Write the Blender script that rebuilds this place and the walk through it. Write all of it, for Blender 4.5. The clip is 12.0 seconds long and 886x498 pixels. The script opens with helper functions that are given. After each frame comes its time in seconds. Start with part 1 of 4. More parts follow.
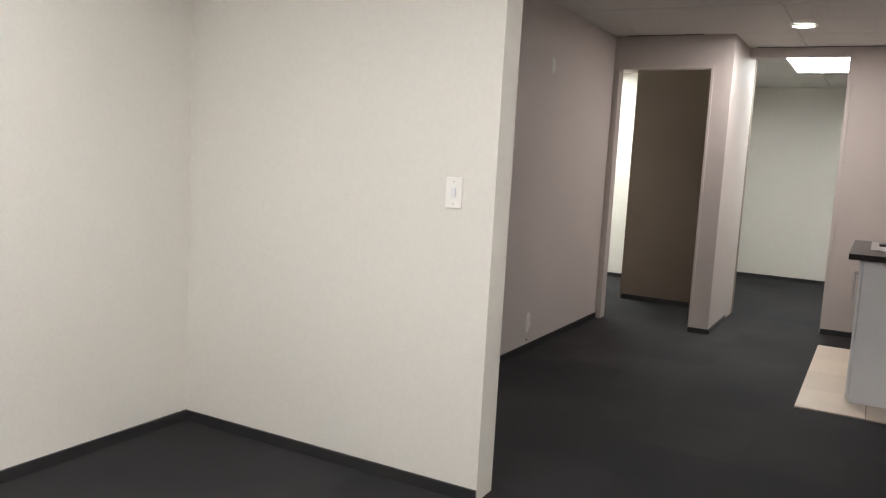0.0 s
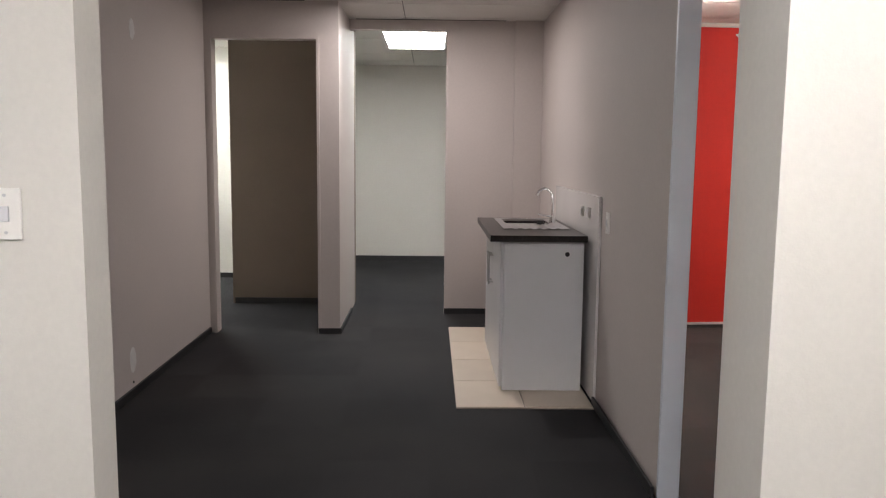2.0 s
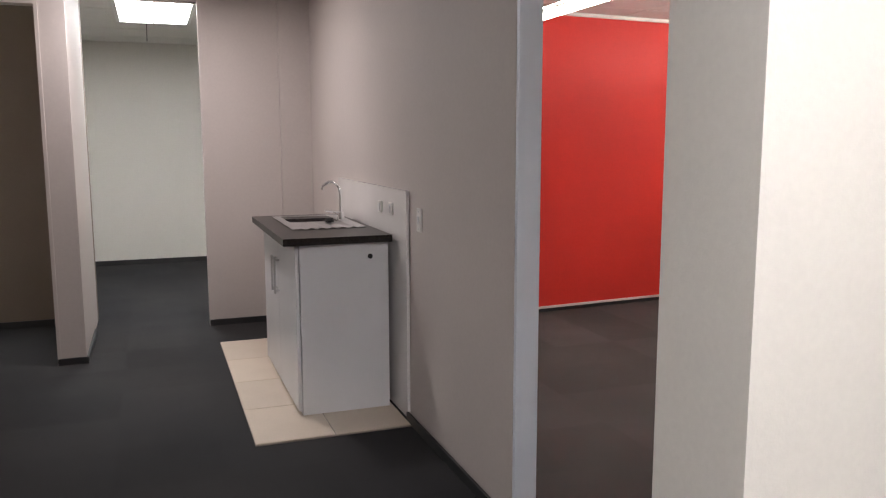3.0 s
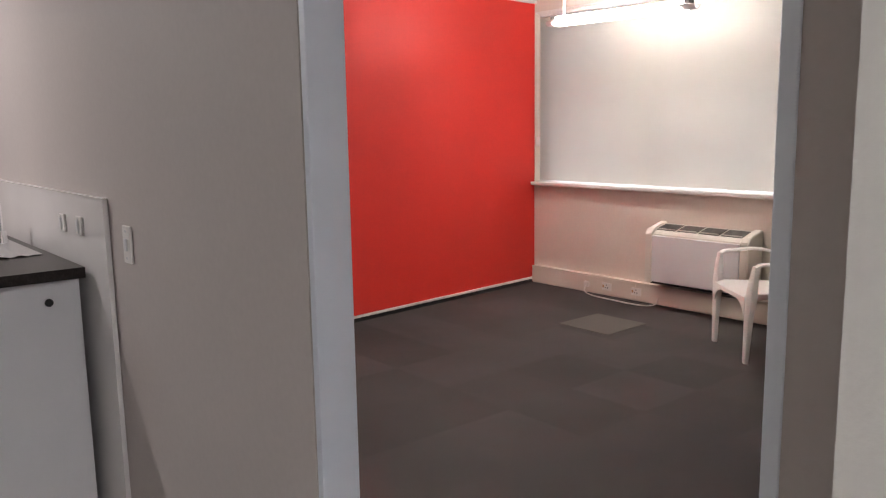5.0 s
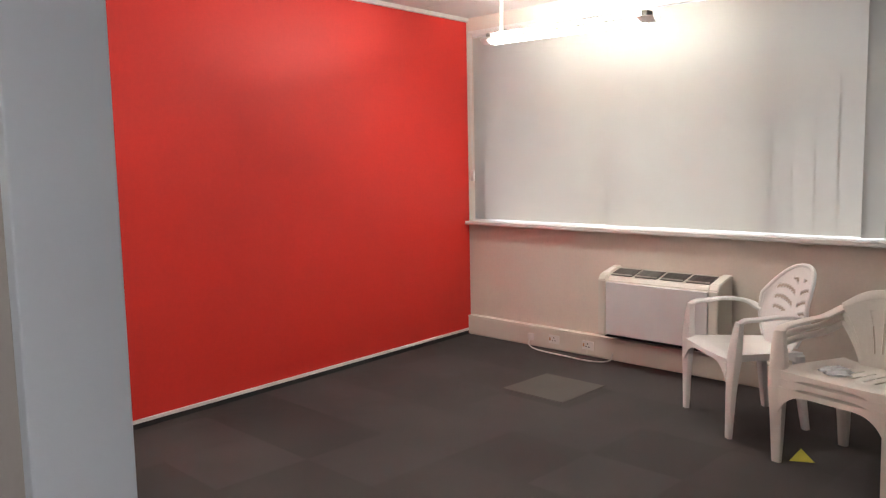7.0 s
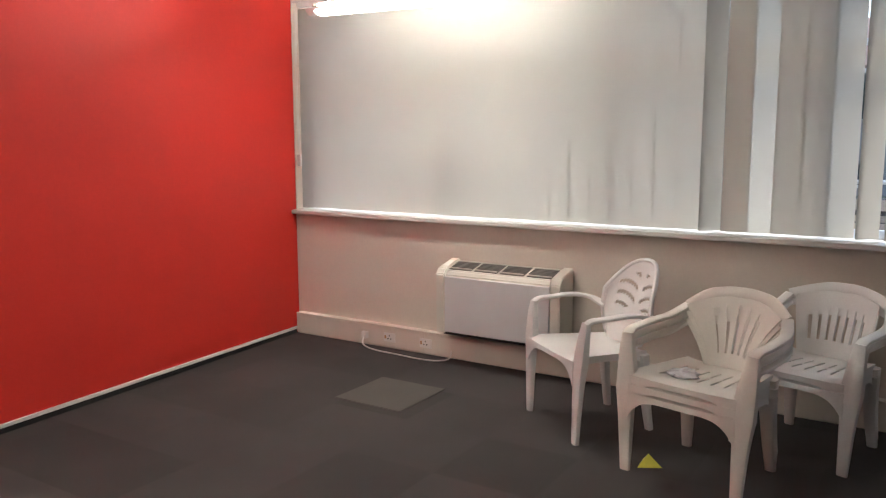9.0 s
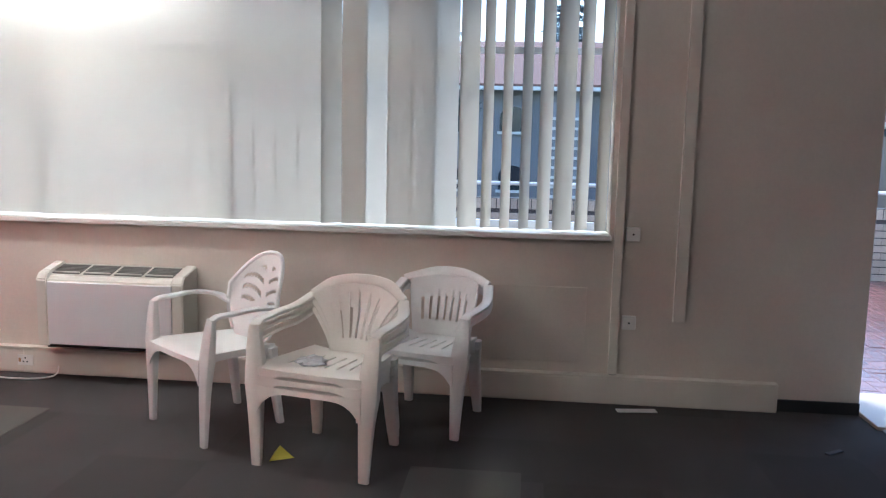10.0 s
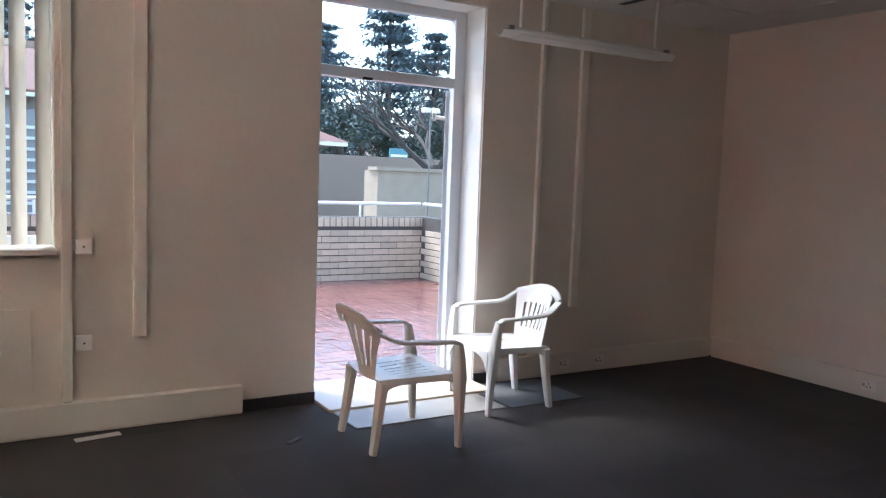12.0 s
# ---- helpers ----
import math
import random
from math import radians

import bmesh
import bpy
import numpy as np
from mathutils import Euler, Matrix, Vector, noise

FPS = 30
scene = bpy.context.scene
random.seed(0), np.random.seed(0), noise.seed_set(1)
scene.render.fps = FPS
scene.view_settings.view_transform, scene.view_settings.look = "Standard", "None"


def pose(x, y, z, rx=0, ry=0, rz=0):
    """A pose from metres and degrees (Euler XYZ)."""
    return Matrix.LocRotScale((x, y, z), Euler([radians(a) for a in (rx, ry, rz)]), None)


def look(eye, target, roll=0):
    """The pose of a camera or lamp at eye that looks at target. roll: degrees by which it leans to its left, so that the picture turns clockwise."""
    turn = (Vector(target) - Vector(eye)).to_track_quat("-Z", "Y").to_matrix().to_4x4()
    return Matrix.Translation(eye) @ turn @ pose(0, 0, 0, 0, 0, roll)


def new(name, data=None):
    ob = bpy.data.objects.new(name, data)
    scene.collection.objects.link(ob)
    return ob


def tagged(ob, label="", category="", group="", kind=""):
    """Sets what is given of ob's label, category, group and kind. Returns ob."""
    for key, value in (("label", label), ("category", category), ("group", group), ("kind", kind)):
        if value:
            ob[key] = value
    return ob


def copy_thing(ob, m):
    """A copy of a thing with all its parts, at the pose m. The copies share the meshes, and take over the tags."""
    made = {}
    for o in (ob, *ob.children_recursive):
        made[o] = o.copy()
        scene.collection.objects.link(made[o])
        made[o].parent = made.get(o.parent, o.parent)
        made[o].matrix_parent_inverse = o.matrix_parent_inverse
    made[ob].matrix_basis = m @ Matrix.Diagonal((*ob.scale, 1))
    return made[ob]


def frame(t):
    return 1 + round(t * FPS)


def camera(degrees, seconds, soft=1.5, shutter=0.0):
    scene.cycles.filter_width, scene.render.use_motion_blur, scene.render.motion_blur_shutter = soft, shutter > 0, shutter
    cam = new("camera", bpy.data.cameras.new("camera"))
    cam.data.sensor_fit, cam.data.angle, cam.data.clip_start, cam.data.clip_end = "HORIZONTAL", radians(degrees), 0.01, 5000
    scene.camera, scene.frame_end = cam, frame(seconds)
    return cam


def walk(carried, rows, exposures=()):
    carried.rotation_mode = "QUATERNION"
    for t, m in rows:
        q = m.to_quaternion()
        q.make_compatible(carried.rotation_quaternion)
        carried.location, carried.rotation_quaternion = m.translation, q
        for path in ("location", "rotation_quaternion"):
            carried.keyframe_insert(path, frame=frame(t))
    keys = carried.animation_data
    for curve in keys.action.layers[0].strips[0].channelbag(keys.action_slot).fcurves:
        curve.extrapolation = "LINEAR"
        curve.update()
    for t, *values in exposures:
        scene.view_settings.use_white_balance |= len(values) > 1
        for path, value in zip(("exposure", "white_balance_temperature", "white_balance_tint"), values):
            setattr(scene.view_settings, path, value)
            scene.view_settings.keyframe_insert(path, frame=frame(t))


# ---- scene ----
cam = camera(58.5, 12.0, soft=1.2)

PATH = [
    (0, (-0.441, -3.798, 1.353), (-1.393, -2.055, 1.118), 3.2),
    (0.5, (-0.5, -3.635, 1.346), (-1.18, -1.766, 1.139), 4.2),
    (1, (-0.637, -3.429, 1.338), (-0.955, -1.466, 1.119), 2.6),
    (1.5, (-0.758, -3.238, 1.345), (-0.862, -1.255, 1.109), 1.7),
    (2, (-0.902, -2.933, 1.362), (-0.87, -0.948, 1.121), 0.6),
    (2.5, (-1.04, -2.618, 1.378), (-0.671, -0.667, 1.139), 0.9),
    (3, (-1.138, -2.344, 1.379), (-0.457, -0.484, 1.106), -0.1),
    (3.5, (-1.109, -2.045, 1.398), (-0.245, -0.264, 1.118), -0.9),
    (3.7, (-1.088, -1.916, 1.395), (-0.142, -0.177, 1.108), -1.3),
    (5.3, (-0.674, -1.095, 1.326), (0.676, 0.351, 1.035), -1.2),
    (5.5, (-0.634, -1.012, 1.325), (0.785, 0.369, 1.048), -1.6),
    (6, (-0.532, -0.844, 1.315), (1.043, 0.37, 1.099), -2.0),
    (6.5, (-0.35, -0.709, 1.325), (1.178, 0.562, 1.104), -0.9),
    (6.7, (-0.276, -0.677, 1.323), (1.169, 0.69, 1.116), -1.1),
    (8.3, (0.032, -0.32, 1.282), (1.405, 1.116, 1.048), -1.2),
    (8.5, (0.077, -0.324, 1.293), (1.51, 1.05, 1.052), -0.6),
    (9, (0.132, -0.337, 1.352), (1.803, 0.726, 1.075), -0.2),
    (9.5, (0.203, -0.323, 1.29), (2.053, 0.393, 1.037), 0.4),
    (10, (0.187, -0.34, 1.286), (2.161, -0.138, 1.031), 1.3),
    (10.5, (0.147, -0.416, 1.226), (2.124, -0.612, 0.995), 1.8),
    (11, (0.152, -0.386, 1.241), (2.071, -0.901, 1.009), 1.9),
    (11.5, (0.161, -0.403, 1.258), (1.992, -1.171, 1.015), 2.2),
    (12, (0.238, -0.431, 1.251), (1.944, -1.459, 1.072), 2.1),
]
walk(cam, [(t, look(eye, target, roll)) for t, eye, target, roll in PATH],
     exposures=[(0, 2.2, 6450, 12), (2, 2.05, 6400, 15), (3.5, 2.15, 6350, 17), (6.5, 2.15, 6200, 13), (8.5, 2.0, 6350, 10), (9.5, 2.05, 5850, 9), (10.5, 2.6, 5350, 7), (12, 2.9, 6100, 7)])

# ---- light ----
world = bpy.data.worlds.new("overcast_sky")
scene.world = world
world.use_nodes = True
sky = world.node_tree.nodes.new("ShaderNodeTexSky")
sky.sky_type, sky.sun_disc = "NISHITA", False
sky.sun_elevation, sky.sun_rotation = radians(58), radians(60)
sky.air_density, sky.dust_density = 1.0, 1.2
world.node_tree.links.new(sky.outputs[0], world.node_tree.nodes["Background"].inputs[0])
world.node_tree.nodes["Background"].inputs[1].default_value = 0.11

sun = new("sun", bpy.data.lights.new("sun", "SUN"))
sun.data.energy, sun.data.angle, sun.data.color = 0.75, radians(25), (1.0, 0.97, 0.93)
sun.matrix_world = look((19, 9, 27), (5, 0, 0))

TUBE_GLOW, LENS_GLOW, TROFFER_GLOW, RECEPTION_FILL_GLOW, DOWNLIGHT_WATTS = 39.0, 7.5, 6.5, 5.8, 5.2

# ---- materials ----
def material(name, colour, rough=0.6, metal=0.0, vary=0.0, scale=3.0, fine=0.0, fine_scale=120.0, bump=0.0, bump_scale=200.0,
             other=None, spec=0.5, random=0.0):
    """A surface whose colour drifts to `other` over stains, carries fine grain and a fine relief."""
    m = bpy.data.materials.new(name)
    m.use_nodes = True
    nodes, links = m.node_tree.nodes, m.node_tree.links
    b = nodes["Principled BSDF"]
    b.inputs["Roughness"].default_value, b.inputs["Metallic"].default_value = rough, metal
    b.inputs["Specular IOR Level"].default_value = spec
    b.inputs["Base Color"].default_value = (*colour, 1)
    place = nodes.new("ShaderNodeTexCoord")
    source = None
    if vary:
        n = nodes.new("ShaderNodeTexNoise")
        n.inputs["Scale"].default_value, n.inputs["Detail"].default_value = scale, 6
        links.new(place.outputs["Object"], n.inputs["Vector"])
        ramp = nodes.new("ShaderNodeValToRGB")
        ramp.color_ramp.elements[0].position, ramp.color_ramp.elements[1].position = 0.35, 0.7
        ramp.color_ramp.elements[0].color = (0, 0, 0, 1)
        ramp.color_ramp.elements[1].color = (vary, vary, vary, 1)
        links.new(n.outputs["Fac"], ramp.inputs["Fac"])
        mix = nodes.new("ShaderNodeMix")
        mix.data_type = "RGBA"
        mix.inputs["A"].default_value = (*colour, 1)
        mix.inputs["B"].default_value = (*(other or [c * 0.6 for c in colour]), 1)
        links.new(ramp.outputs["Color"], mix.inputs["Factor"])
        source = mix.outputs["Result"]
    if fine:
        n = nodes.new("ShaderNodeTexNoise")
        n.inputs["Scale"].default_value, n.inputs["Detail"].default_value = fine_scale, 3
        links.new(place.outputs["Object"], n.inputs["Vector"])
        span = nodes.new("ShaderNodeMapRange")
        span.inputs["From Min"].default_value, span.inputs["From Max"].default_value = 0.3, 0.7
        span.inputs["To Min"].default_value, span.inputs["To Max"].default_value = 1 - fine, 1 + fine
        links.new(n.outputs["Fac"], span.inputs["Value"])
        hsv = nodes.new("ShaderNodeHueSaturation")
        hsv.inputs["Color"].default_value = (*colour, 1)
        if source:
            links.new(source, hsv.inputs["Color"])
        links.new(span.outputs["Result"], hsv.inputs["Value"])
        source = hsv.outputs["Color"]
    if random:
        info = nodes.new("ShaderNodeObjectInfo")
        span = nodes.new("ShaderNodeMapRange")
        span.inputs["To Min"].default_value, span.inputs["To Max"].default_value = 1 - random, 1 + random
        isle = nodes.new("ShaderNodeNewGeometry")
        add = nodes.new("ShaderNodeMath")
        add.operation = "ADD"
        wrap = nodes.new("ShaderNodeMath")
        wrap.operation = "FRACT"
        links.new(info.outputs["Random"], add.inputs[0])
        links.new(isle.outputs["Random Per Island"], add.inputs[1])
        links.new(add.outputs[0], wrap.inputs[0])
        links.new(wrap.outputs[0], span.inputs["Value"])
        hsv = nodes.new("ShaderNodeHueSaturation")
        hsv.inputs["Color"].default_value = (*colour, 1)
        if source:
            links.new(source, hsv.inputs["Color"])
        links.new(span.outputs["Result"], hsv.inputs["Value"])
        source = hsv.outputs["Color"]
    if source:
        links.new(source, b.inputs["Base Color"])
    if bump:
        n = nodes.new("ShaderNodeTexNoise")
        n.inputs["Scale"].default_value, n.inputs["Detail"].default_value = bump_scale, 4
        links.new(place.outputs["Object"], n.inputs["Vector"])
        relief = nodes.new("ShaderNodeBump")
        relief.inputs["Strength"].default_value, relief.inputs["Distance"].default_value = bump, 0.004
        links.new(n.outputs["Fac"], relief.inputs["Height"])
        links.new(relief.outputs["Normal"], b.inputs["Normal"])
    return m


def glowing(name, colour, strength):
    m = material(name, (0.8, 0.8, 0.8))
    b = m.node_tree.nodes["Principled BSDF"]
    b.inputs["Emission Color"].default_value = (*colour, 1)
    b.inputs["Emission Strength"].default_value = strength
    return m


def see_through(name, colour, rough=0.0):
    m = material(name, colour, rough)
    b = m.node_tree.nodes["Principled BSDF"]
    b.inputs["Transmission Weight"].default_value, b.inputs["IOR"].default_value = 1.0, 1.25
    return m


def carpet_material(name, colour, worn):
    """Charcoal carpet tiles: each cell of the half-metre grid a touch lighter or darker, with pile grain and worn paths."""
    m = material(name, colour, 0.86, vary=0.6, scale=1.1, other=worn, fine=0.4, fine_scale=260, bump=0.5, bump_scale=420, spec=0.22)
    nodes, links = m.node_tree.nodes, m.node_tree.links
    b = nodes["Principled BSDF"]
    source = b.inputs["Base Color"].links[0].from_socket
    place = nodes.new("ShaderNodeTexCoord")
    cell = nodes.new("ShaderNodeVectorMath")
    cell.operation = "SNAP"
    cell.inputs[1].default_value = (0.45, 0.45, 9.0)
    links.new(place.outputs["Object"], cell.inputs[0])
    white = nodes.new("ShaderNodeTexWhiteNoise")
    links.new(cell.outputs[0], white.inputs["Vector"])
    span = nodes.new("ShaderNodeMapRange")
    span.inputs["To Min"].default_value, span.inputs["To Max"].default_value = 0.86, 1.16
    links.new(white.outputs["Value"], span.inputs["Value"])
    hsv = nodes.new("ShaderNodeHueSaturation")
    links.new(source, hsv.inputs["Color"])
    links.new(span.outputs["Result"], hsv.inputs["Value"])
    links.new(hsv.outputs["Color"], b.inputs["Base Color"])
    return m


CREAM = material("cream_wall_paint", (0.7, 0.675, 0.625), 0.75, vary=0.25, scale=1.4, other=(0.64, 0.61, 0.555), fine=0.02, fine_scale=60, bump=0.12, bump_scale=170)
# Greige is the cream paint with the corridor's dimmer, tinted light mixed in.
CREAM_DIM = material("cream_paint_dimmed", (0.57, 0.515, 0.485), 0.6, vary=0.3, scale=1.7, other=(0.5, 0.465, 0.45), fine=0.02, fine_scale=60, bump=0.12, bump_scale=170)
EASTP = material("blush_wall_paint", (0.72, 0.65, 0.57), 0.7, vary=0.35, scale=1.6, other=(0.61, 0.545, 0.48), fine=0.02, fine_scale=60, bump=0.15, bump_scale=150)
BROWN = material("dark_brown_wall", (0.2, 0.155, 0.12), 0.75, vary=0.3, scale=1.5, fine=0.03, bump=0.1)
RED = material("red_wall_paint", (0.63, 0.034, 0.024), 0.55, vary=0.3, scale=1.2, other=(0.54, 0.026, 0.017), fine=0.02, fine_scale=50, bump=0.12, bump_scale=160, spec=0.3)
WHITE = material("white_gloss_paint", (0.78, 0.77, 0.74), 0.4, vary=0.2, scale=4, other=(0.68, 0.66, 0.62), bump=0.05)
IVORY = material("ivory_trunking_plastic", (0.77, 0.72, 0.64), 0.45, vary=0.25, scale=3, other=(0.62, 0.56, 0.47), bump=0.04)
SKIRT = material("black_vinyl_skirting", (0.018, 0.018, 0.02), 0.5, vary=0.4, scale=6, other=(0.04, 0.038, 0.036), bump=0.1)
CARPET = carpet_material("charcoal_carpet", (0.018, 0.018, 0.02), (0.042, 0.039, 0.038))
OFFICE_CARPET = carpet_material("worn_grey_carpet", (0.054, 0.05, 0.049), (0.088, 0.079, 0.076))
PATCH = material("faded_carpet", (0.125, 0.12, 0.108), 0.95, vary=0.4, scale=6, other=(0.098, 0.094, 0.086), fine=0.35, fine_scale=260, bump=0.6, bump_scale=420, spec=0.15)
CEILING = material("ceiling_board", (0.72, 0.7, 0.67), 0.85, vary=0.2, scale=2, other=(0.64, 0.61, 0.57), fine=0.05, fine_scale=90, bump=0.3, bump_scale=120)
VOID = material("dark_ceiling_void", (0.05, 0.045, 0.04), 0.9, vary=0.3)
ALU = material("satin_aluminium", (0.76, 0.8, 0.86), 0.4, 0.1, vary=0.15, scale=4, bump=0.03)
CHROME = material("chrome", (0.85, 0.85, 0.86), 0.12, 1.0, vary=0.1, scale=20)
STEEL = material("brushed_steel", (0.62, 0.62, 0.63), 0.3, 1.0, vary=0.2, scale=12, fine=0.05, fine_scale=300)
LAMINATE = material("white_laminate", (0.74, 0.74, 0.75), 0.35, vary=0.12, scale=3, bump=0.02)
SPLASH = material("white_backsplash", (0.8, 0.78, 0.76), 0.15, vary=0.15, scale=3)
WORKTOP = material("dark_granite_worktop", (0.017, 0.013, 0.012), 0.3, vary=0.8, scale=60, other=(0.035, 0.03, 0.028), fine=0.4, fine_scale=220, spec=0.2)
TILE = material("beige_ceramic_tile", (0.62, 0.53, 0.43), 0.35, vary=0.4, scale=5, other=(0.54, 0.45, 0.36), fine=0.04, random=0.05)
GROUT = material("tile_grout", (0.36, 0.31, 0.26), 0.9, vary=0.4)
PLASTIC = material("white_chair_plastic", (0.84, 0.835, 0.82), 0.33, vary=0.3, scale=7, other=(0.79, 0.775, 0.75), fine=0.02, bump=0.05, bump_scale=90)
PLASTIC_OLD = material("yellowed_chair_plastic", (0.82, 0.785, 0.72), 0.36, vary=0.35, scale=7, other=(0.76, 0.71, 0.64), fine=0.02, bump=0.05, bump_scale=90)
FANCOIL = material("cream_enamel", (0.7, 0.68, 0.61), 0.4, vary=0.3, scale=4, other=(0.62, 0.58, 0.5), bump=0.03)
BLACK = material("black_plastic", (0.012, 0.012, 0.013), 0.4, vary=0.3)
GRILL = material("grey_grille", (0.2, 0.195, 0.18), 0.5, vary=0.4, scale=30)
SOCKET = material("socket_plastic", (0.84, 0.82, 0.78), 0.35, vary=0.15, scale=20)
YELLOW = material("yellow_card", (0.72, 0.66, 0.08), 0.6, vary=0.2, scale=20)
PAPER = material("white_paper", (0.75, 0.74, 0.72), 0.8, vary=0.2, scale=20)
BAG = material("clear_plastic_bag", (0.7, 0.72, 0.74), 0.2, vary=0.4, scale=30)
GLASS = see_through("window_glass", (0.93, 0.96, 0.97))
VANE = material("blind_fabric", (0.62, 0.59, 0.53), 0.8, vary=0.15, scale=3, other=(0.58, 0.55, 0.49), fine=0.04, fine_scale=300, bump=0.2, bump_scale=400)
VN = VANE.node_tree.nodes
thin = VN.new("ShaderNodeBsdfTranslucent")
thin.inputs["Color"].default_value = (0.7, 0.69, 0.68, 1)
blend = VN.new("ShaderNodeMixShader")
blend.inputs[0].default_value = 0.014
VANE.node_tree.links.new(VN["Principled BSDF"].outputs[0], blend.inputs[1])
VANE.node_tree.links.new(thin.outputs[0], blend.inputs[2])
VANE.node_tree.links.new(blend.outputs[0], VN["Material Output"].inputs["Surface"])
TUBE = glowing("fluorescent_tube", (1.0, 0.93, 0.82), TUBE_GLOW)
LENS = glowing("lit_lamp_lens", (1.0, 0.93, 0.82), LENS_GLOW)
TUBE_OFF = material("unlit_tube", (0.72, 0.72, 0.7), 0.2)
TROFFER = glowing("troffer_diffuser", (0.96, 1.0, 0.96), TROFFER_GLOW)
TROFFER_ADDED = glowing("added_reception_diffuser", (0.985, 0.97, 0.95), RECEPTION_FILL_GLOW)
DOWN = glowing("downlight_lens", (1.0, 0.95, 0.86), 4.0)
PAVER = material("wet_red_paver", (0.21, 0.095, 0.08), 0.2, vary=0.5, scale=6, other=(0.15, 0.07, 0.06), fine=0.15, fine_scale=80, bump=0.25, bump_scale=60, random=0.22)
PAVE_JOINT = material("paver_joint_sand", (0.24, 0.19, 0.16), 0.5, vary=0.5, scale=8, bump=0.3)
BRICK = material("cream_face_brick", (0.54, 0.45, 0.34), 0.8, vary=0.4, scale=9, other=(0.42, 0.32, 0.23), fine=0.12, fine_scale=90, bump=0.3, bump_scale=70, random=0.12)
YARD_BRICK = material("weathered_cream_brick", (0.38, 0.31, 0.23), 0.85, vary=0.5, scale=3, other=(0.3, 0.23, 0.17), fine=0.12, fine_scale=40, bump=0.3, bump_scale=30)
MORTAR = material("dark_mortar", (0.09, 0.078, 0.068), 0.9, vary=0.4, scale=10)
PLASTER = material("tan_plaster", (0.34, 0.26, 0.2), 0.85, vary=0.4, scale=0.8, other=(0.33, 0.26, 0.2), fine=0.05, bump=0.2)
FACADE = material("grey_facade_plaster", (0.3, 0.29, 0.3), 0.85, vary=0.35, scale=0.7, fine=0.05, bump=0.2)
ROOF = material("clay_roof_tile", (0.2, 0.105, 0.085), 0.75, vary=0.5, scale=3, other=(0.2, 0.11, 0.09), bump=0.4, bump_scale=20, random=0.15)
DARKGLASS = material("dark_window_glass", (0.03, 0.035, 0.045), 0.1, vary=0.3)
GROUND = material("damp_asphalt", (0.06, 0.06, 0.06), 0.6, vary=0.5, scale=0.3, other=(0.1, 0.095, 0.085), fine=0.2, bump=0.3, bump_scale=40)
GRASS = material("grass_bank", (0.06, 0.09, 0.03), 0.9, vary=0.6, scale=0.6, other=(0.1, 0.1, 0.05), bump=0.5)
BARK = material("grey_bark", (0.09, 0.075, 0.065), 0.9, vary=0.5, scale=6, bump=0.6, bump_scale=20)
# Needles and leaves are paler and bluer to carry the distance haze.
NEEDLE = material("hazed_needles", (0.1, 0.14, 0.16), 0.8, vary=0.6, scale=0.8, other=(0.12, 0.16, 0.175), random=0.35)
LEAF = material("hazed_green_leaves", (0.09, 0.12, 0.115), 0.8, vary=0.6, scale=0.8, other=(0.1, 0.12, 0.1), random=0.35)
CARPAINT = material("silver_car_paint", (0.5, 0.52, 0.54), 0.25, 0.4, vary=0.1)
TYRE = material("tyre_rubber", (0.02, 0.02, 0.02), 0.8, vary=0.3)

# ---- building helpers ----
def box(bm, x0, x1, y0, y1, z0, z1, bevel=0.0, turn=None):
    made = bmesh.ops.create_cube(bm, size=1.0)["verts"]
    m = Matrix.Translation(((x0 + x1) / 2, (y0 + y1) / 2, (z0 + z1) / 2)) @ Matrix.Diagonal((abs(x1 - x0), abs(y1 - y0), abs(z1 - z0), 1))
    bmesh.ops.transform(bm, matrix=(turn or Matrix()) @ m, verts=made)
    if bevel:
        edges = list({e for v in made for e in v.link_edges})
        bmesh.ops.bevel(bm, geom=edges, offset=bevel, segments=2, profile=0.5, affect="EDGES")
    return bm


def boxes(*rows, bevel=0.0):
    bm = bmesh.new()
    for r in rows:
        box(bm, *r, bevel=bevel)
    return bm


def rod(bm, a, b, r0, r1=None, n=12):
    a, b = Vector(a), Vector(b)
    m = Matrix.Translation((a + b) / 2) @ (b - a).to_track_quat("Z", "Y").to_matrix().to_4x4()
    bmesh.ops.create_cone(bm, cap_ends=True, segments=n, radius1=r0, radius2=r0 if r1 is None else r1, depth=(b - a).length, matrix=m)
    return bm


def sweep(bm, points, sizes, n=10, up=(0, 0, 1), square=2.0):
    """A closed skin along points; sizes: half width and half height at each; square above 2 flattens the sides."""
    points = [Vector(p) for p in points]
    rings = []
    for i, p in enumerate(points):
        ahead = (points[min(i + 1, len(points) - 1)] - points[max(i - 1, 0)]).normalized()
        side = ahead.cross(Vector(up))
        side = side.normalized() if side.length > 1e-4 else Vector((1, 0, 0))
        top = side.cross(ahead).normalized()
        ring = []
        for k in range(n):
            a = 2 * math.pi * k / n
            c, s = math.cos(a), math.sin(a)
            c, s = math.copysign(abs(c) ** (2 / square), c), math.copysign(abs(s) ** (2 / square), s)
            ring.append(bm.verts.new(p + side * (c * sizes[i][0]) + top * (s * sizes[i][1])))
        rings.append(ring)
    for r, q in zip(rings, rings[1:]):
        for k in range(n):
            bm.faces.new((r[k], r[(k + 1) % n], q[(k + 1) % n], q[k]))
    bm.faces.new(rings[0][::-1])
    bm.faces.new(rings[-1])
    return bm


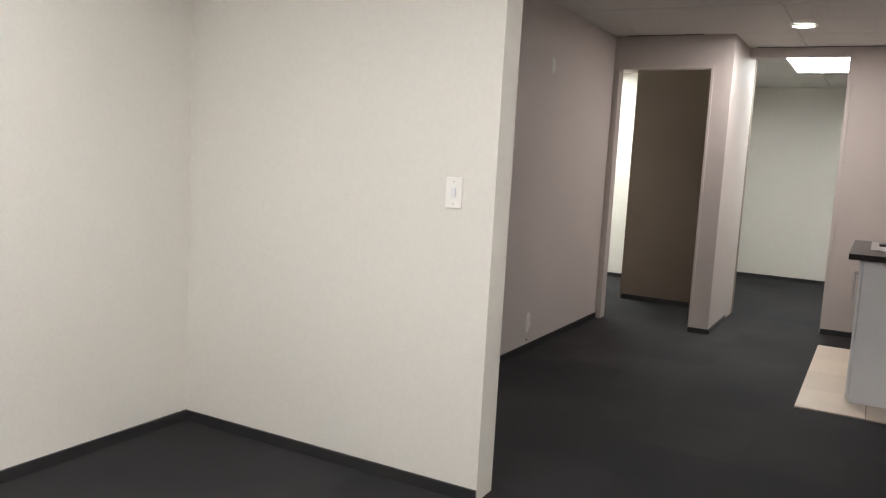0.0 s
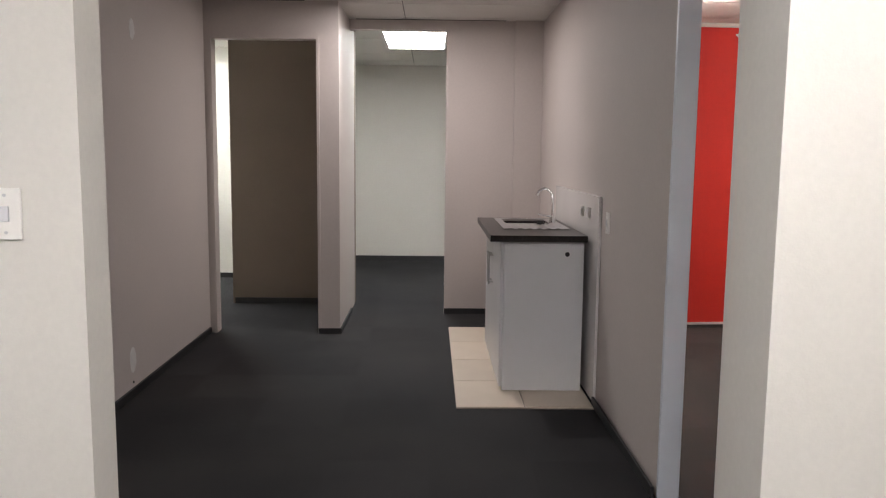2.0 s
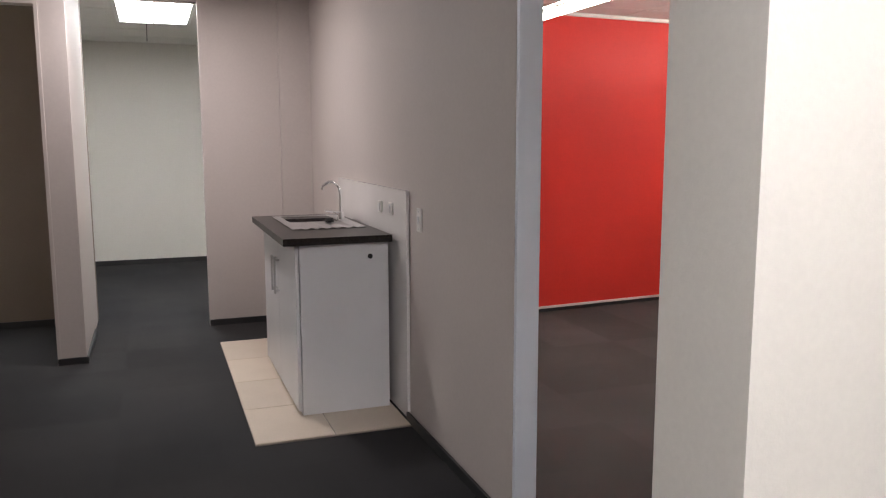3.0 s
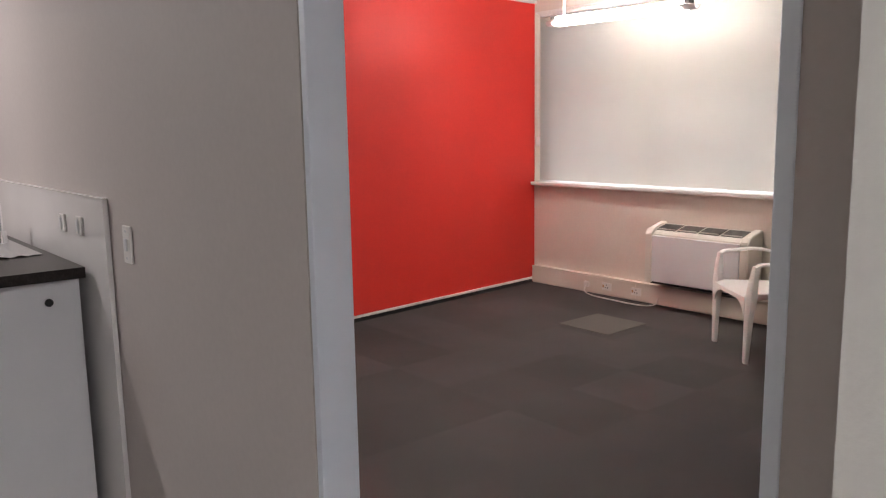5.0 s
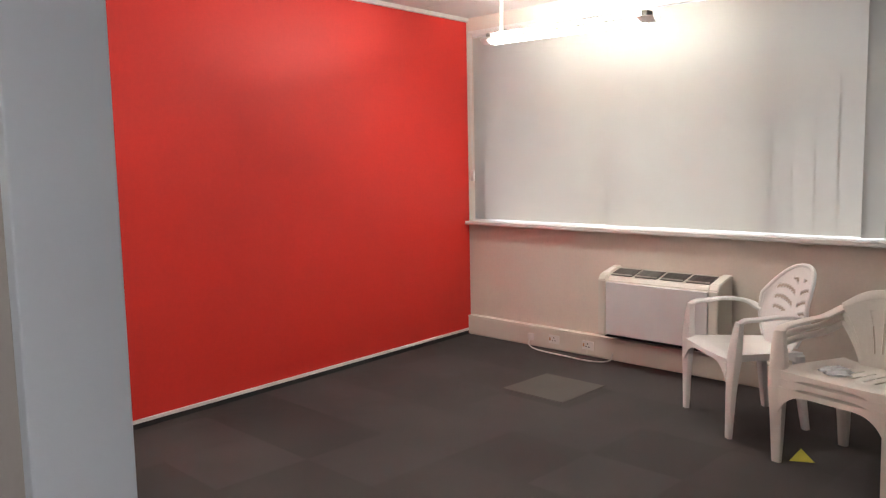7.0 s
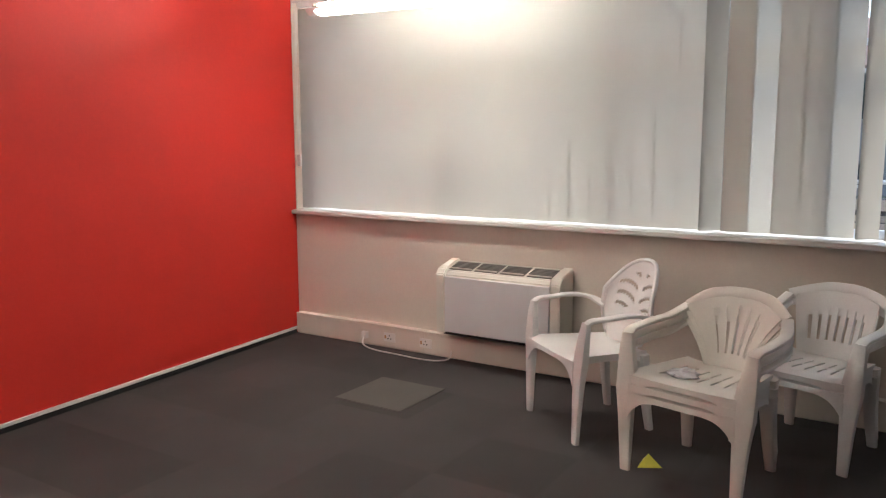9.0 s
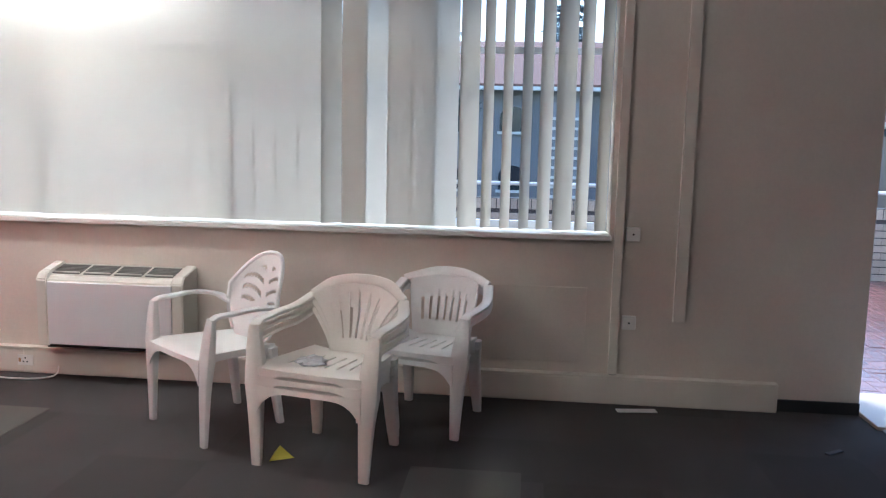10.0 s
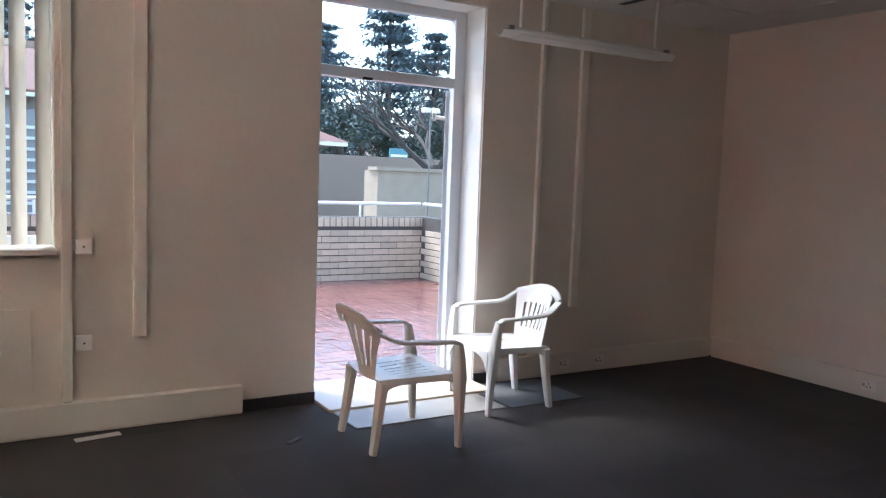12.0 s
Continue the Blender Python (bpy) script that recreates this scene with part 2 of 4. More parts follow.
def curve_points(points, steps=5):
    """Catmull-Rom through the points."""
    p = [Vector(q) for q in points]
    p = [2 * p[0] - p[1]] + p + [2 * p[-1] - p[-2]]
    out = []
    for i in range(1, len(p) - 2):
        for s in range(steps):
            t = s / steps
            out.append(0.5 * (2 * p[i] + (p[i + 1] - p[i - 1]) * t + (2 * p[i - 1] - 5 * p[i] + 4 * p[i + 1] - p[i + 2]) * t * t
                              + (3 * p[i] - p[i - 1] - 3 * p[i + 1] + p[i + 2]) * t ** 3))
    out.append(p[-2])
    return out


def shell(bm, nu, nv, place, hole, thick):
    """A plate over u in -1..1, v in 0..1, with holes left open, given thickness."""
    grid = [[bm.verts.new(place(-1 + 2 * i / nu, j / nv)) for i in range(nu + 1)] for j in range(nv + 1)]
    faces = []
    for j in range(nv):
        for i in range(nu):
            if not hole(-1 + 2 * (i + 0.5) / nu, (j + 0.5) / nv):
                faces.append(bm.faces.new((grid[j][i], grid[j][i + 1], grid[j + 1][i + 1], grid[j + 1][i])))
    loose = [v for v in bm.verts if not v.link_faces]
    bmesh.ops.delete(bm, geom=loose, context="VERTS")
    bmesh.ops.solidify(bm, geom=faces, thickness=thick)
    return bm


def mesh_object(name, bm, mat, smooth=False):
    bmesh.ops.recalc_face_normals(bm, faces=bm.faces)
    me = bpy.data.meshes.new(name)
    bm.to_mesh(me)
    bm.free()
    me.materials.append(mat)
    if smooth:
        me.polygons.foreach_set("use_smooth", [True] * len(me.polygons))
        me.set_sharp_from_angle(angle=radians(42))
    return new(name, me)


def part(name, bm, mat, parent, label="", smooth=False):
    ob = mesh_object(name, bm, mat, smooth)
    ob.parent = parent
    return tagged(ob, label)


def thing(name, m, label, category, group=""):
    ob = new(name)
    ob.empty_display_size = 0.1
    ob.matrix_world = m
    return tagged(ob, label, category, group)


def structure(name, bm, mat, label, category="wall", smooth=False):
    return tagged(mesh_object(name, bm, mat, smooth), label, category, "", "structure")


def piece(name, mesh, parent, m):
    ob = new(name, mesh)
    ob.parent = parent
    ob.matrix_basis = m
    return ob


# ---- structure: plan ----
TOP, OFFICE_TOP = 2.44, 2.365
H = TOP + 0.12
floor = structure("floor", boxes((-4.75, 0.05, -5.4, 7.3, -0.06, 0), (0.05, 0.41, -5.4, -1.1, -0.06, 0), (0.05, 0.7, 3.56, 7.3, -0.06, 0)), CARPET, "charcoal carpet tile floor, worn and stained", "floor")
structure("floor_office", boxes((0.05, 4.225, -1.1, 3.56, -0.06, 0), (0.41, 4.225, -5.4, -1.1, -0.06, 0)), OFFICE_CARPET, "worn grey-brown carpet tile floor of the large office", "floor")

# ceiling boards 1.2 x 0.6 with open joints under a dark slab
bm = bmesh.new()
rng = random.Random(4)
y = -5.4
while y < 7.2:
    x = -4.72
    while x < 4.5:
        drop = rng.uniform(0, 0.002)
        box(bm, x + 0.004, min(x + 1.196, 4.5), y + 0.004, min(y + 0.596, 7.3), (TOP if x < 0 else OFFICE_TOP) - drop, (TOP if x < 0 else OFFICE_TOP) + 0.015)
        x += 1.2
    y += 0.6
structure("ceiling", bm, CEILING, "off-white suspended ceiling boards with thin open joints", "ceiling")
# Slab added to keep sky light out; backs the open joints with dark.
structure("ceiling_slab", boxes((-4.8, 4.6, -5.5, 7.4, TOP + 0.03, H + 0.05)), VOID, "dark slab added above the suspended ceiling to seal out the sky", "ceiling")

# the red partition runs slightly out of square with the outer wall
SKEW = Matrix.Translation((4.2, 3.47, 0)) @ pose(0, 0, 0, 0, 0, 4.6)
structure("wall_red", box(bmesh.new(), -4.12, 0.018, 0, 0.13, 0, H - 0.1, turn=SKEW), RED, "bright red painted partition wall")
structure("wall_east", boxes((4.223, 4.5, -0.77, 3.61, 0, 0.84), (4.223, 4.5, -0.77, 3.61, 2.27, H - 0.1), (4.223, 4.5, 3.47, 3.61, 0.84, 2.27),
                             (4.223, 4.5, -2.04, -0.77, 0, H - 0.1), (4.223, 4.5, -3.08, -2.04, 2.27, H - 0.1), (4.223, 4.5, -5.4, -3.08, 0, H - 0.1)),
          EASTP, "cream outer wall with window and patio door openings")
structure("wall_south", boxes((0.35, 4.223, -5.35, -5.2, 0, H - 0.1)), EASTP, "plain cream end wall of the large office")
structure("wall_kitchen", boxes((0.012, 0.092, 0.09, 3.72, 0, H - 0.1)), CREAM_DIM, "dimmed-cream partition wall behind the kitchenette")
structure("wall_pier", boxes((-0.16, 0.47, -1.255, -0.98, 0, H - 0.1)), CREAM, "cream painted wall pier beside the office opening")
structure("wall_stub", boxes((0, 0.08, -0.98, -0.86, 0, H - 0.1)), CREAM_DIM, "short dimmed-cream wall end beside the office opening")
structure("ceiling_step", boxes((0.06, 0.08, -0.98, 0.09, OFFICE_TOP - 0.003, H - 0.1), (0.475, 0.495, -5.2, -0.98, OFFICE_TOP - 0.003, H - 0.1)), CEILING, "small step between the two ceiling heights", "ceiling")
structure("wall_reception_east", boxes((0.35, 0.47, -5.2, -1.27, 0, H - 0.1)), CREAM, "plain cream partition wall")
structure("wall_switch", boxes((-3.302, -1.71, -1.09, -0.9483, 0, H - 0.1)), CREAM, "cream partition wall carrying a light switch")
structure("wall_reception_west", boxes((-3.406, -3.302, -5.2, -0.9483, 0, H - 0.1)), CREAM, "plain cream side wall")
structure("wall_reception_south", boxes((-3.406, 0.35, -5.35, -5.2, 0, H - 0.1)), CREAM, "plain cream rear wall")
structure("wall_corridor_west", boxes((-2.656, -2.552, -0.9483, 2.94, 0, H - 0.1)), CREAM_DIM, "scuffed dimmed-cream corridor wall with filled patches")
structure("wall_doorway", boxes((-2.656, -2.5, 2.94, 3.051, 0, H - 0.1), (-2.5, -1.739, 2.94, 3.051, 2.17, H - 0.1), (-1.739, -1.578, 2.94, 3.72, 0, H - 0.1), (-1.666, -1.583, 3.72, 4.136, 0, H - 0.1)),
          CREAM_DIM, "dimmed-cream wall with a doorless doorway and return")
structure("wall_far_doorway", boxes((-1.578, -0.7811, 3.72, 3.812, 2.36, H - 0.1), (-0.7811, 0.6, 3.72, 3.812, 0, H - 0.1)),
          CREAM_DIM, "dimmed-cream wall with an open doorway to the end office")
structure("wall_end_office", boxes((-2.604, 0.7, 7.13, 7.23, 0, H - 0.1), (0.6, 0.7, 3.812, 7.13, 0, H - 0.1)), CREAM, "pale cream walls of the end office")
structure("wall_store", boxes((-2.677, -1.583, 4.136, 4.252, 0, H - 0.1)), BROWN, "dark brown wall inside the store room")
structure("wall_store_far", boxes((-2.604, -2.5, 4.252, 7.13, 0, H - 0.1), (-4.374, -2.604, 5.593, 5.708, 0, H - 0.1), (-4.478, -4.374, 2.94, 5.708, 0, H - 0.1), (-4.374, -2.656, 2.94, 3.051, 0, H - 0.1)), CREAM, "pale cream walls beyond the store room")

# skirtings
S = 0.05
structure("baseboard", boxes((-3.302, -1.71, -1.101, -1.09, 0, S), (-3.302, -3.289, -5.2, -1.101, 0, S), (-2.552, -2.539, -0.9483, 2.927, 0, 0.045),
                             (-1.739, -1.565, 2.927, 2.94, 0, 0.04), (-1.578, -1.565, 2.94, 3.72, 0, 0.04), (-0.7811, -0.002083, 3.707, 3.72, 0, 0.045),
                             (-0.0125, 0, 0.08126, 1.261, 0, 0.045), (-2.5, 0.6, 7.116, 7.13, 0, 0.05), (-2.656, -1.583, 4.122, 4.136, 0, 0.05),
                             (-4.374, -2.604, 5.579, 5.593, 0, 0.05), (-0.16, 0.35, -1.267, -1.255, 0, 0.05), (0.338, 0.35, -5.2, -1.282, 0, 0.05)),
          SKIRT, "thin black vinyl skirting", "baseboard")
structure("baseboard_red", box(bmesh.new(), -4.1, -0.03, -0.014, -0.0005, 0, 0.026, turn=SKEW), SKIRT, "thin black vinyl skirting under the red wall", "baseboard")
structure("baseboard_office", boxes((4.21, 4.223, -2.04, -1.64, 0, 0.06), (4.21, 4.223, -3.2, -3.08, 0, 0.06)), SKIRT,
          "thin black vinyl skirting", "baseboard")
bm = box(bmesh.new(), -4.1, -0.01, -0.017, -0.0005, 0.028, 0.044, turn=SKEW)
box(bm, -4.1, 0.015, -0.025, -0.0005, 2.335, OFFICE_TOP - 0.003, turn=SKEW)
structure("trim_red_wall", bm, WHITE, "narrow white trim along the red wall", "trim")
structure("trim_jamb", boxes((0.009, 0.095, 0.06, 0.08, 0, TOP - 0.003), (-0.003, 0.083, -0.86, -0.84, 0, TOP - 0.003), bevel=0.002), ALU, "satin aluminium partition end posts", "trim")
# Groove filled with black: its shadow line is a coloured strip.
structure("trim_jamb_shadow", boxes((0.018, 0.088, 0.08, 0.09, 0, TOP - 0.003)), BLACK, "black strip standing for the shade in the gap beside the end post", "trim")
structure("trim_doorway", boxes((-2.518, -2.498, 2.931, 2.94, 0, 2.185), (-1.741, -1.721, 2.931, 2.94, 0, 2.185), (-2.498, -1.741, 2.931, 2.94, 2.168, 2.185),
                                (-0.7832, -0.7499, 3.711, 3.72, 0, 2.375), (-1.576, -0.7832, 3.711, 3.72, 2.358, 2.375)), CREAM_DIM, "thin painted metal door frames", "trim")

# ---- window, blinds and patio door ----
structure("window_sill", boxes((4.165, 4.42, -0.775, 3.47, 0.84, 0.868), bevel=0.006), WHITE, "long white painted window sill", "sill")
win = tagged(new("window_1"), "white aluminium framed window behind vertical blinds", "window", "", "structure")
bars = [(-0.77, -0.73), (0.2, 0.25), (1.27, 1.32), (2.35, 2.4), (3.43, 3.47)]
for a, b in bars:
    part("window_frame", boxes((4.4, 4.45, a, b, 0.868, 2.27), bevel=0.004), ALU, win)
for z in (0.868, 2.23):
    part("window_frame", boxes((4.402, 4.448, -0.73, 3.43, z, z + 0.04)), ALU, win)
part("window_frame", boxes((4.404, 4.446, -0.73, 3.43, 1.78, 1.81)), ALU, win)
for (a, b), (c, d) in zip(bars, bars[1:]):
    for z0, z1 in ((0.908, 1.78), (1.81, 2.23)):
        pane = part("pane", boxes((4.422, 4.427, b, c, z0, z1)), GLASS, win)
        pane.visible_shadow = False

def vane_mesh():
    bm = bmesh.new()
    n = 6
    rows = []
    for z in (-1.345, -0.7, 0):
        rows.append([bm.verts.new((0.0001 * math.cos(math.pi * (i / n - 0.5)) , 0.127 * (i / n - 0.5), z)) for i in range(n + 1)])
    faces = []
    for r, q in zip(rows, rows[1:]):
        for i in range(n):
            faces.append(bm.faces.new((r[i], r[i + 1], q[i + 1], q[i])))
    bmesh.ops.solidify(bm, geom=faces, thickness=0.0005)
    me = bpy.data.meshes.new("vane")
    bm.to_mesh(me)
    bm.free()
    me.materials.append(VANE)
    return me

blind = thing("vertical_blind", pose(4.285, 0, 2.225), "off-white fabric vertical blinds, mostly closed, hung over the window", "blind")
part("head_rail", boxes((-0.022, 0.022, -0.74, 3.46, 0.008, 0.045), bevel=0.004), WHITE, blind, "white aluminium head rail")
part("pelmet", boxes((-0.055, -0.04, -0.76, 3.47, 0.03, 0.075), bevel=0.003), WHITE, blind)
VM = vane_mesh()
rng = random.Random(11)
y = 3.44
while y > -0.74:
    if y > 0.68:
        turn = 0.0
    elif y > 0.56:
        turn = 46
    elif y > 0.03:
        turn = 3 + rng.uniform(0, 3) 
    else:
        turn = rng.choice((58, 50, 70, 42, 64)) + rng.uniform(-4, 4)
    side = 0.0005 if int(round(y / 0.12)) % 2 else -0.0005
    piece("vane", VM, blind, pose(side, y, rng.uniform(-0.004, 0), 0, 0, turn))
    y -= 0.12 if y > 0.05 else 0.098
bm = bmesh.new()
for k in range(2):
    sweep(bm, curve_points([(-0.045, 3.44 + 0.012 * k, 0), (-0.05, 3.445 + 0.012 * k, -0.5), (-0.045, 3.44 + 0.01 * k, -0.98)]), [(0.0022, 0.0022)] * 11, 6, (0, 1, 0))
box(bm, -0.056, -0.036, 3.432, 3.462, -1.06, -0.98, 0.004)
part("pull_cord", bm, WHITE, blind, "white beaded pull cord with weight")

door = tagged(new("door_1"), "white glazed patio door standing open outwards with fixed fanlight", "door", "", "structure")
part("door_frame", boxes((4.44, 4.5, -2.09, -2.04, 0.02, 2.27), bevel=0.004), ALU, door)
part("door_frame", boxes((4.44, 4.5, -3.08, -3.0, 0.02, 2.27), bevel=0.004), ALU, door)
part("door_frame", boxes((4.442, 4.498, -3.0, -2.09, 2.21, 2.27)), ALU, door)
part("transom", boxes((4.436, 4.502, -3.0, -2.09, 1.8, 1.86), bevel=0.004), ALU, door)
part("latch", boxes((4.42, 4.436, -2.44, -2.38, 1.795, 1.81), bevel=0.002), BLACK, door, "black latch")
fan_pane = part("pane", boxes((4.468, 4.473, -3.0, -2.09, 1.86, 2.21)), GLASS, door)
fan_pane.visible_shadow = False
LEAFTURN = Matrix.Translation((4.49, -2.995, 0)) @ pose(0, 0, 0, 0, 0, -31)
bm = bmesh.new()
for r in ((0, 0.86, -0.02, 0.02, 0.03, 0.13), (0, 0.86, -0.02, 0.02, 1.72, 1.79), (0, 0.07, -0.02, 0.02, 0.13, 1.72), (0.79, 0.86, -0.02, 0.02, 0.13, 1.72)):
    box(bm, *r, bevel=0.003, turn=LEAFTURN)
leaf = part("door_leaf", bm, ALU, door)
leaf_pane = part("pane", box(bmesh.new(), 0.07, 0.79, -0.003, 0.003, 0.13, 1.72, turn=LEAFTURN), GLASS, leaf)
leaf_pane.visible_shadow = False
bm = bmesh.new()
rod(bm, LEAFTURN @ Vector((0.03, 0.02, 1.62)), LEAFTURN @ Vector((0.03, 0.1, 1.63)), 0.012)
box(bm, -0.05, 0.02, 0.075, 0.1, 1.6, 1.65, 0.006, LEAFTURN)
part("door_stay", bm, WHITE, leaf, "white door stay")
structure("threshold", boxes((4.0, 4.56, -3.078, -2.042, -0.03, 0.018), bevel=0.004), TILE, "pale stone door threshold", "sill")
structure("door_reveal", boxes((4.235, 4.438, -3.079, -3.074, 0.02, 2.265), (4.235, 4.438, -2.046, -2.041, 0.02, 2.265), (4.235, 4.438, -3.074, -2.046, 2.262, 2.268)), WHITE, "white painted door reveal", "trim")

# ---- wall fittings in the large office ----
def trunking(m, length, high, label):
    t = thing("trunking", m, label, "trunking")
    part("base", boxes((0.008, 0.055, 0, length, 0.001, high), bevel=0.003), IVORY, t)
    y = 0.0
    while y < length - 0.05:
        e = min(y + 2.0, length)
        part("lid", boxes((0.0, 0.008, y + 0.001, e - 0.001, 0.012, high - 0.012), bevel=0.002), IVORY, t)
        y = e
    part("top_lip", boxes((-0.003, 0.008, 0.001, length - 0.001, high - 0.011, high + 0.001), bevel=0.002), IVORY, t)

trunking(pose(4.167, -1.63, 0), 5.08, 0.148, "ivory skirting trunking below the window")
trunking(pose(4.167, -5.15, 0), 1.95, 0.14, "ivory skirting trunking along the outer wall")
trunking(pose(0.48, -5.144, 0, 0, 0, -90), 3.68, 0.15, "ivory skirting trunking along the end wall")
for y0, w, z0, lab in ((-0.815, 0.022, 0.15, "slim cream cable conduit beside the window"), (-1.133, 0.03, 0.437, "cream cable trunking stopping above the floor"),
                       (-3.5, 0.014, 0.14, "thin painted cable conduit"), (-3.835, 0.03, 0.439, "cream cable trunking stopping above the floor")):
    tagged(mesh_object("cable_conduit", boxes((4.195, 4.222, y0 - w, y0 + w, z0, OFFICE_TOP - 0.004), bevel=0.003), IVORY), lab, "conduit")
tagged(mesh_object("conduit_end", boxes((4.196, 4.22, -0.833, -0.797, 0.148, 0.162), bevel=0.003), BLACK), "small black conduit end cap", "conduit")
for z in (0.875, 0.423):
    b0 = thing("junction_box", pose(4.208, -0.885, z), "small square white junction box on the wall", "junction box", "junction boxes")
    part("body", boxes((-0.014, 0.014, -0.035, 0.035, -0.035, 0.035), bevel=0.004), SOCKET, b0)
    part("screw", rod(bmesh.new(), (-0.0165, 0, 0), (-0.0135, 0, 0), 0.005), BLACK, b0)
structure("wall_patch_panel", boxes((4.2175, 4.223, -0.67, -0.08, 0.2, 0.592), bevel=0.002), EASTP, "painted-over blanking panel on the wall", "panel")

def wall_socket(m, label, group="trunking sockets"):
    s = thing("wall_socket", m, label, "socket", group)
    part("plate", boxes((-0.005, 0, -0.045, 0.045, -0.03, 0.03), bevel=0.002), SOCKET, s)
    bm = bmesh.new()
    for dy, dz in ((0, 0.012), (-0.011, -0.008), (0.011, -0.008)):
        rod(bm, (-0.0065, dy, dz), (-0.004, dy, dz), 0.0045, n=8)
    part("pin_holes", bm, BLACK, s)
    part("rocker", boxes((-0.008, -0.005, 0.025, 0.038, -0.01, 0.012), bevel=0.001), material("rocker_plastic", (0.5, 0.3, 0.16), 0.4), s)
    return s

sock = wall_socket(pose(4.166, 2.64, 0.075), "white three-pin socket set into trunking")
for p in ((2.36, "white three-pin socket set into trunking"), (-3.75, "white socket set into trunking"), (-4.05, "white socket set into trunking")):
    tagged(copy_thing(sock, pose(4.166, p[0], 0.075)), p[1])
tagged(copy_thing(sock, pose(2.95, -5.143, 0.08, 0, 0, -90)), "white socket set into end wall trunking")
plug = thing("power_plug", pose(4.15, 2.82, 0.075), "white power plug in the trunking with coiled lead", "plug")
part("body", boxes((-0.03, 0.0, -0.022, 0.022, -0.022, 0.025), bevel=0.008), SOCKET, plug, smooth=True)
bm = bmesh.new()
pts = curve_points([(-0.03, 0, -0.01), (-0.06, -0.02, -0.05), (-0.075, -0.12, -0.068), (-0.09, -0.35, -0.0695), (-0.1, -0.48, -0.0695), (-0.08, -0.6, -0.0695),
                    (-0.03, -0.66, -0.06), (0.0, -0.66, -0.02)], 6)
sweep(bm, pts, [(0.0045, 0.0045)] * len(pts), 8)
part("lead", bm, SOCKET, plug, "white flex trailing on carpet", True)

def fan_coil():
    f = thing("fan_coil_heater", pose(4.223, 1.79, 0.2), "cream wall-mounted fan coil heater under the window", "heater")
    prof = [(-0.012, 0), (-0.2, 0), (-0.2, 0.355), (-0.175, 0.39), (-0.012, 0.43)]
    def skin(y0, y1, pr):
        bm = bmesh.new()
        a = [bm.verts.new((x, y0, z)) for x, z in pr]
        b = [bm.verts.new((x, y1, z)) for x, z in pr]
        bm.faces.new(a), bm.faces.new(b[::-1])
        for i in range(len(pr)):
            j = (i + 1) % len(pr)
            bm.faces.new((a[i], b[i], b[j], a[j]))
        bmesh.ops.bevel(bm, geom=list(bm.edges), offset=0.006, segments=2, affect="EDGES")
        return bm
    part("body", skin(-0.34, 0.34, [(-0.012, 0.008), (-0.19, 0.008), (-0.19, 0.35), (-0.17, 0.377), (-0.012, 0.417)]), FANCOIL, f)
    for y0, y1 in ((-0.4, -0.34), (0.34, 0.4)):
        part("end_cap", skin(y0, y1, prof), FANCOIL, f)
    part("front_panel", boxes((-0.203, -0.19, -0.338, 0.338, 0.012, 0.345), bevel=0.003), LAMINATE, f)
    slope = pose(-0.1, 0, 0.3995, 0, -14, 0)
    for k in range(4):
        y = -0.255 + 0.17 * k
        g = part("grille", box(bmesh.new(), -0.062, 0.062, y - 0.074, y + 0.074, -0.002, 0.003, turn=slope), GRILL, f, "dark grey air grille")
        for j in range(7):
            part("slat", box(bmesh.new(), -0.054 + 0.018 * j, -0.048 + 0.018 * j, y - 0.072, y + 0.072, 0.003, 0.008, turn=slope), FANCOIL if j in (0, 6) else GRILL, g)
    part("controls", box(bmesh.new(), -0.045, 0.045, 0.35, 0.39, 0.006, 0.012, 0.003, slope), SOCKET, f, "small control panel")
    part("underside", boxes((-0.18, -0.012, -0.36, 0.36, -0.01, 0.008), bevel=0.003), BLACK, f, "thin black strip under the heater")

fan_coil()

# ---- suspended lamps ----
def linear_lamp(a, b, tube, body, label):
    a, b = Vector(a), Vector(b)
    ahead = (b - a)
    length = ahead.length
    m = Matrix.Translation((a + b) / 2) @ ahead.to_track_quat("Y", "Z").to_matrix().to_4x4()
    lamp = thing("pendant_lamp", m, label, "lamp", "suspended office lamps")
    h = length / 2
    def wing(u, v):
        y = (v * 2 - 1) * h
        taper = min(1.0, (1 - abs(v * 2 - 1)) * 7 + 0.25) ** 0.5
        x = u * 0.075 * taper
        return (x, y, 0.028 * u * u)
    part("reflector", shell(bmesh.new(), 10, 40, wing, lambda u, v: False, 0.003), WHITE, lamp, "white curved reflector", True)
    part("lens", shell(bmesh.new(), 8, 40, lambda u, v: Vector(wing(u * 0.8, 0.07 + 0.86 * v)) - Vector((0, 0, 0.008)), lambda u, v: False, 0.002), body, lamp, "opal lens strip", True)
    part("tube", rod(bmesh.new(), (0, -h + 0.06, 0.045), (0, h - 0.06, 0.045), 0.014, n=14), tube, lamp, smooth=True)
    for s in (-1, 1):
        part("end_cap", boxes((-0.03, 0.03, s * (h - 0.06) - 0.02, s * (h - 0.06) + 0.02, 0.008, 0.06), bevel=0.006), GRILL, lamp, "grey tube holder")
        part("hanger", rod(bmesh.new(), (0, s * (h - 0.14), 0.01), (0, s * (h - 0.14), OFFICE_TOP - m.translation.z - 0.004), 0.009, n=10), WHITE, lamp)
    return lamp

linear_lamp((3.6, 1.55, 2.02), (3.6, 2.75, 2.04), TUBE, LENS, "lit white suspended fluorescent lamp with curved reflector")
linear_lamp((1.1, 1.05, 2.1), (1.1, 2.25, 2.1), TUBE, LENS, "lit white suspended fluorescent lamp with curved reflector")
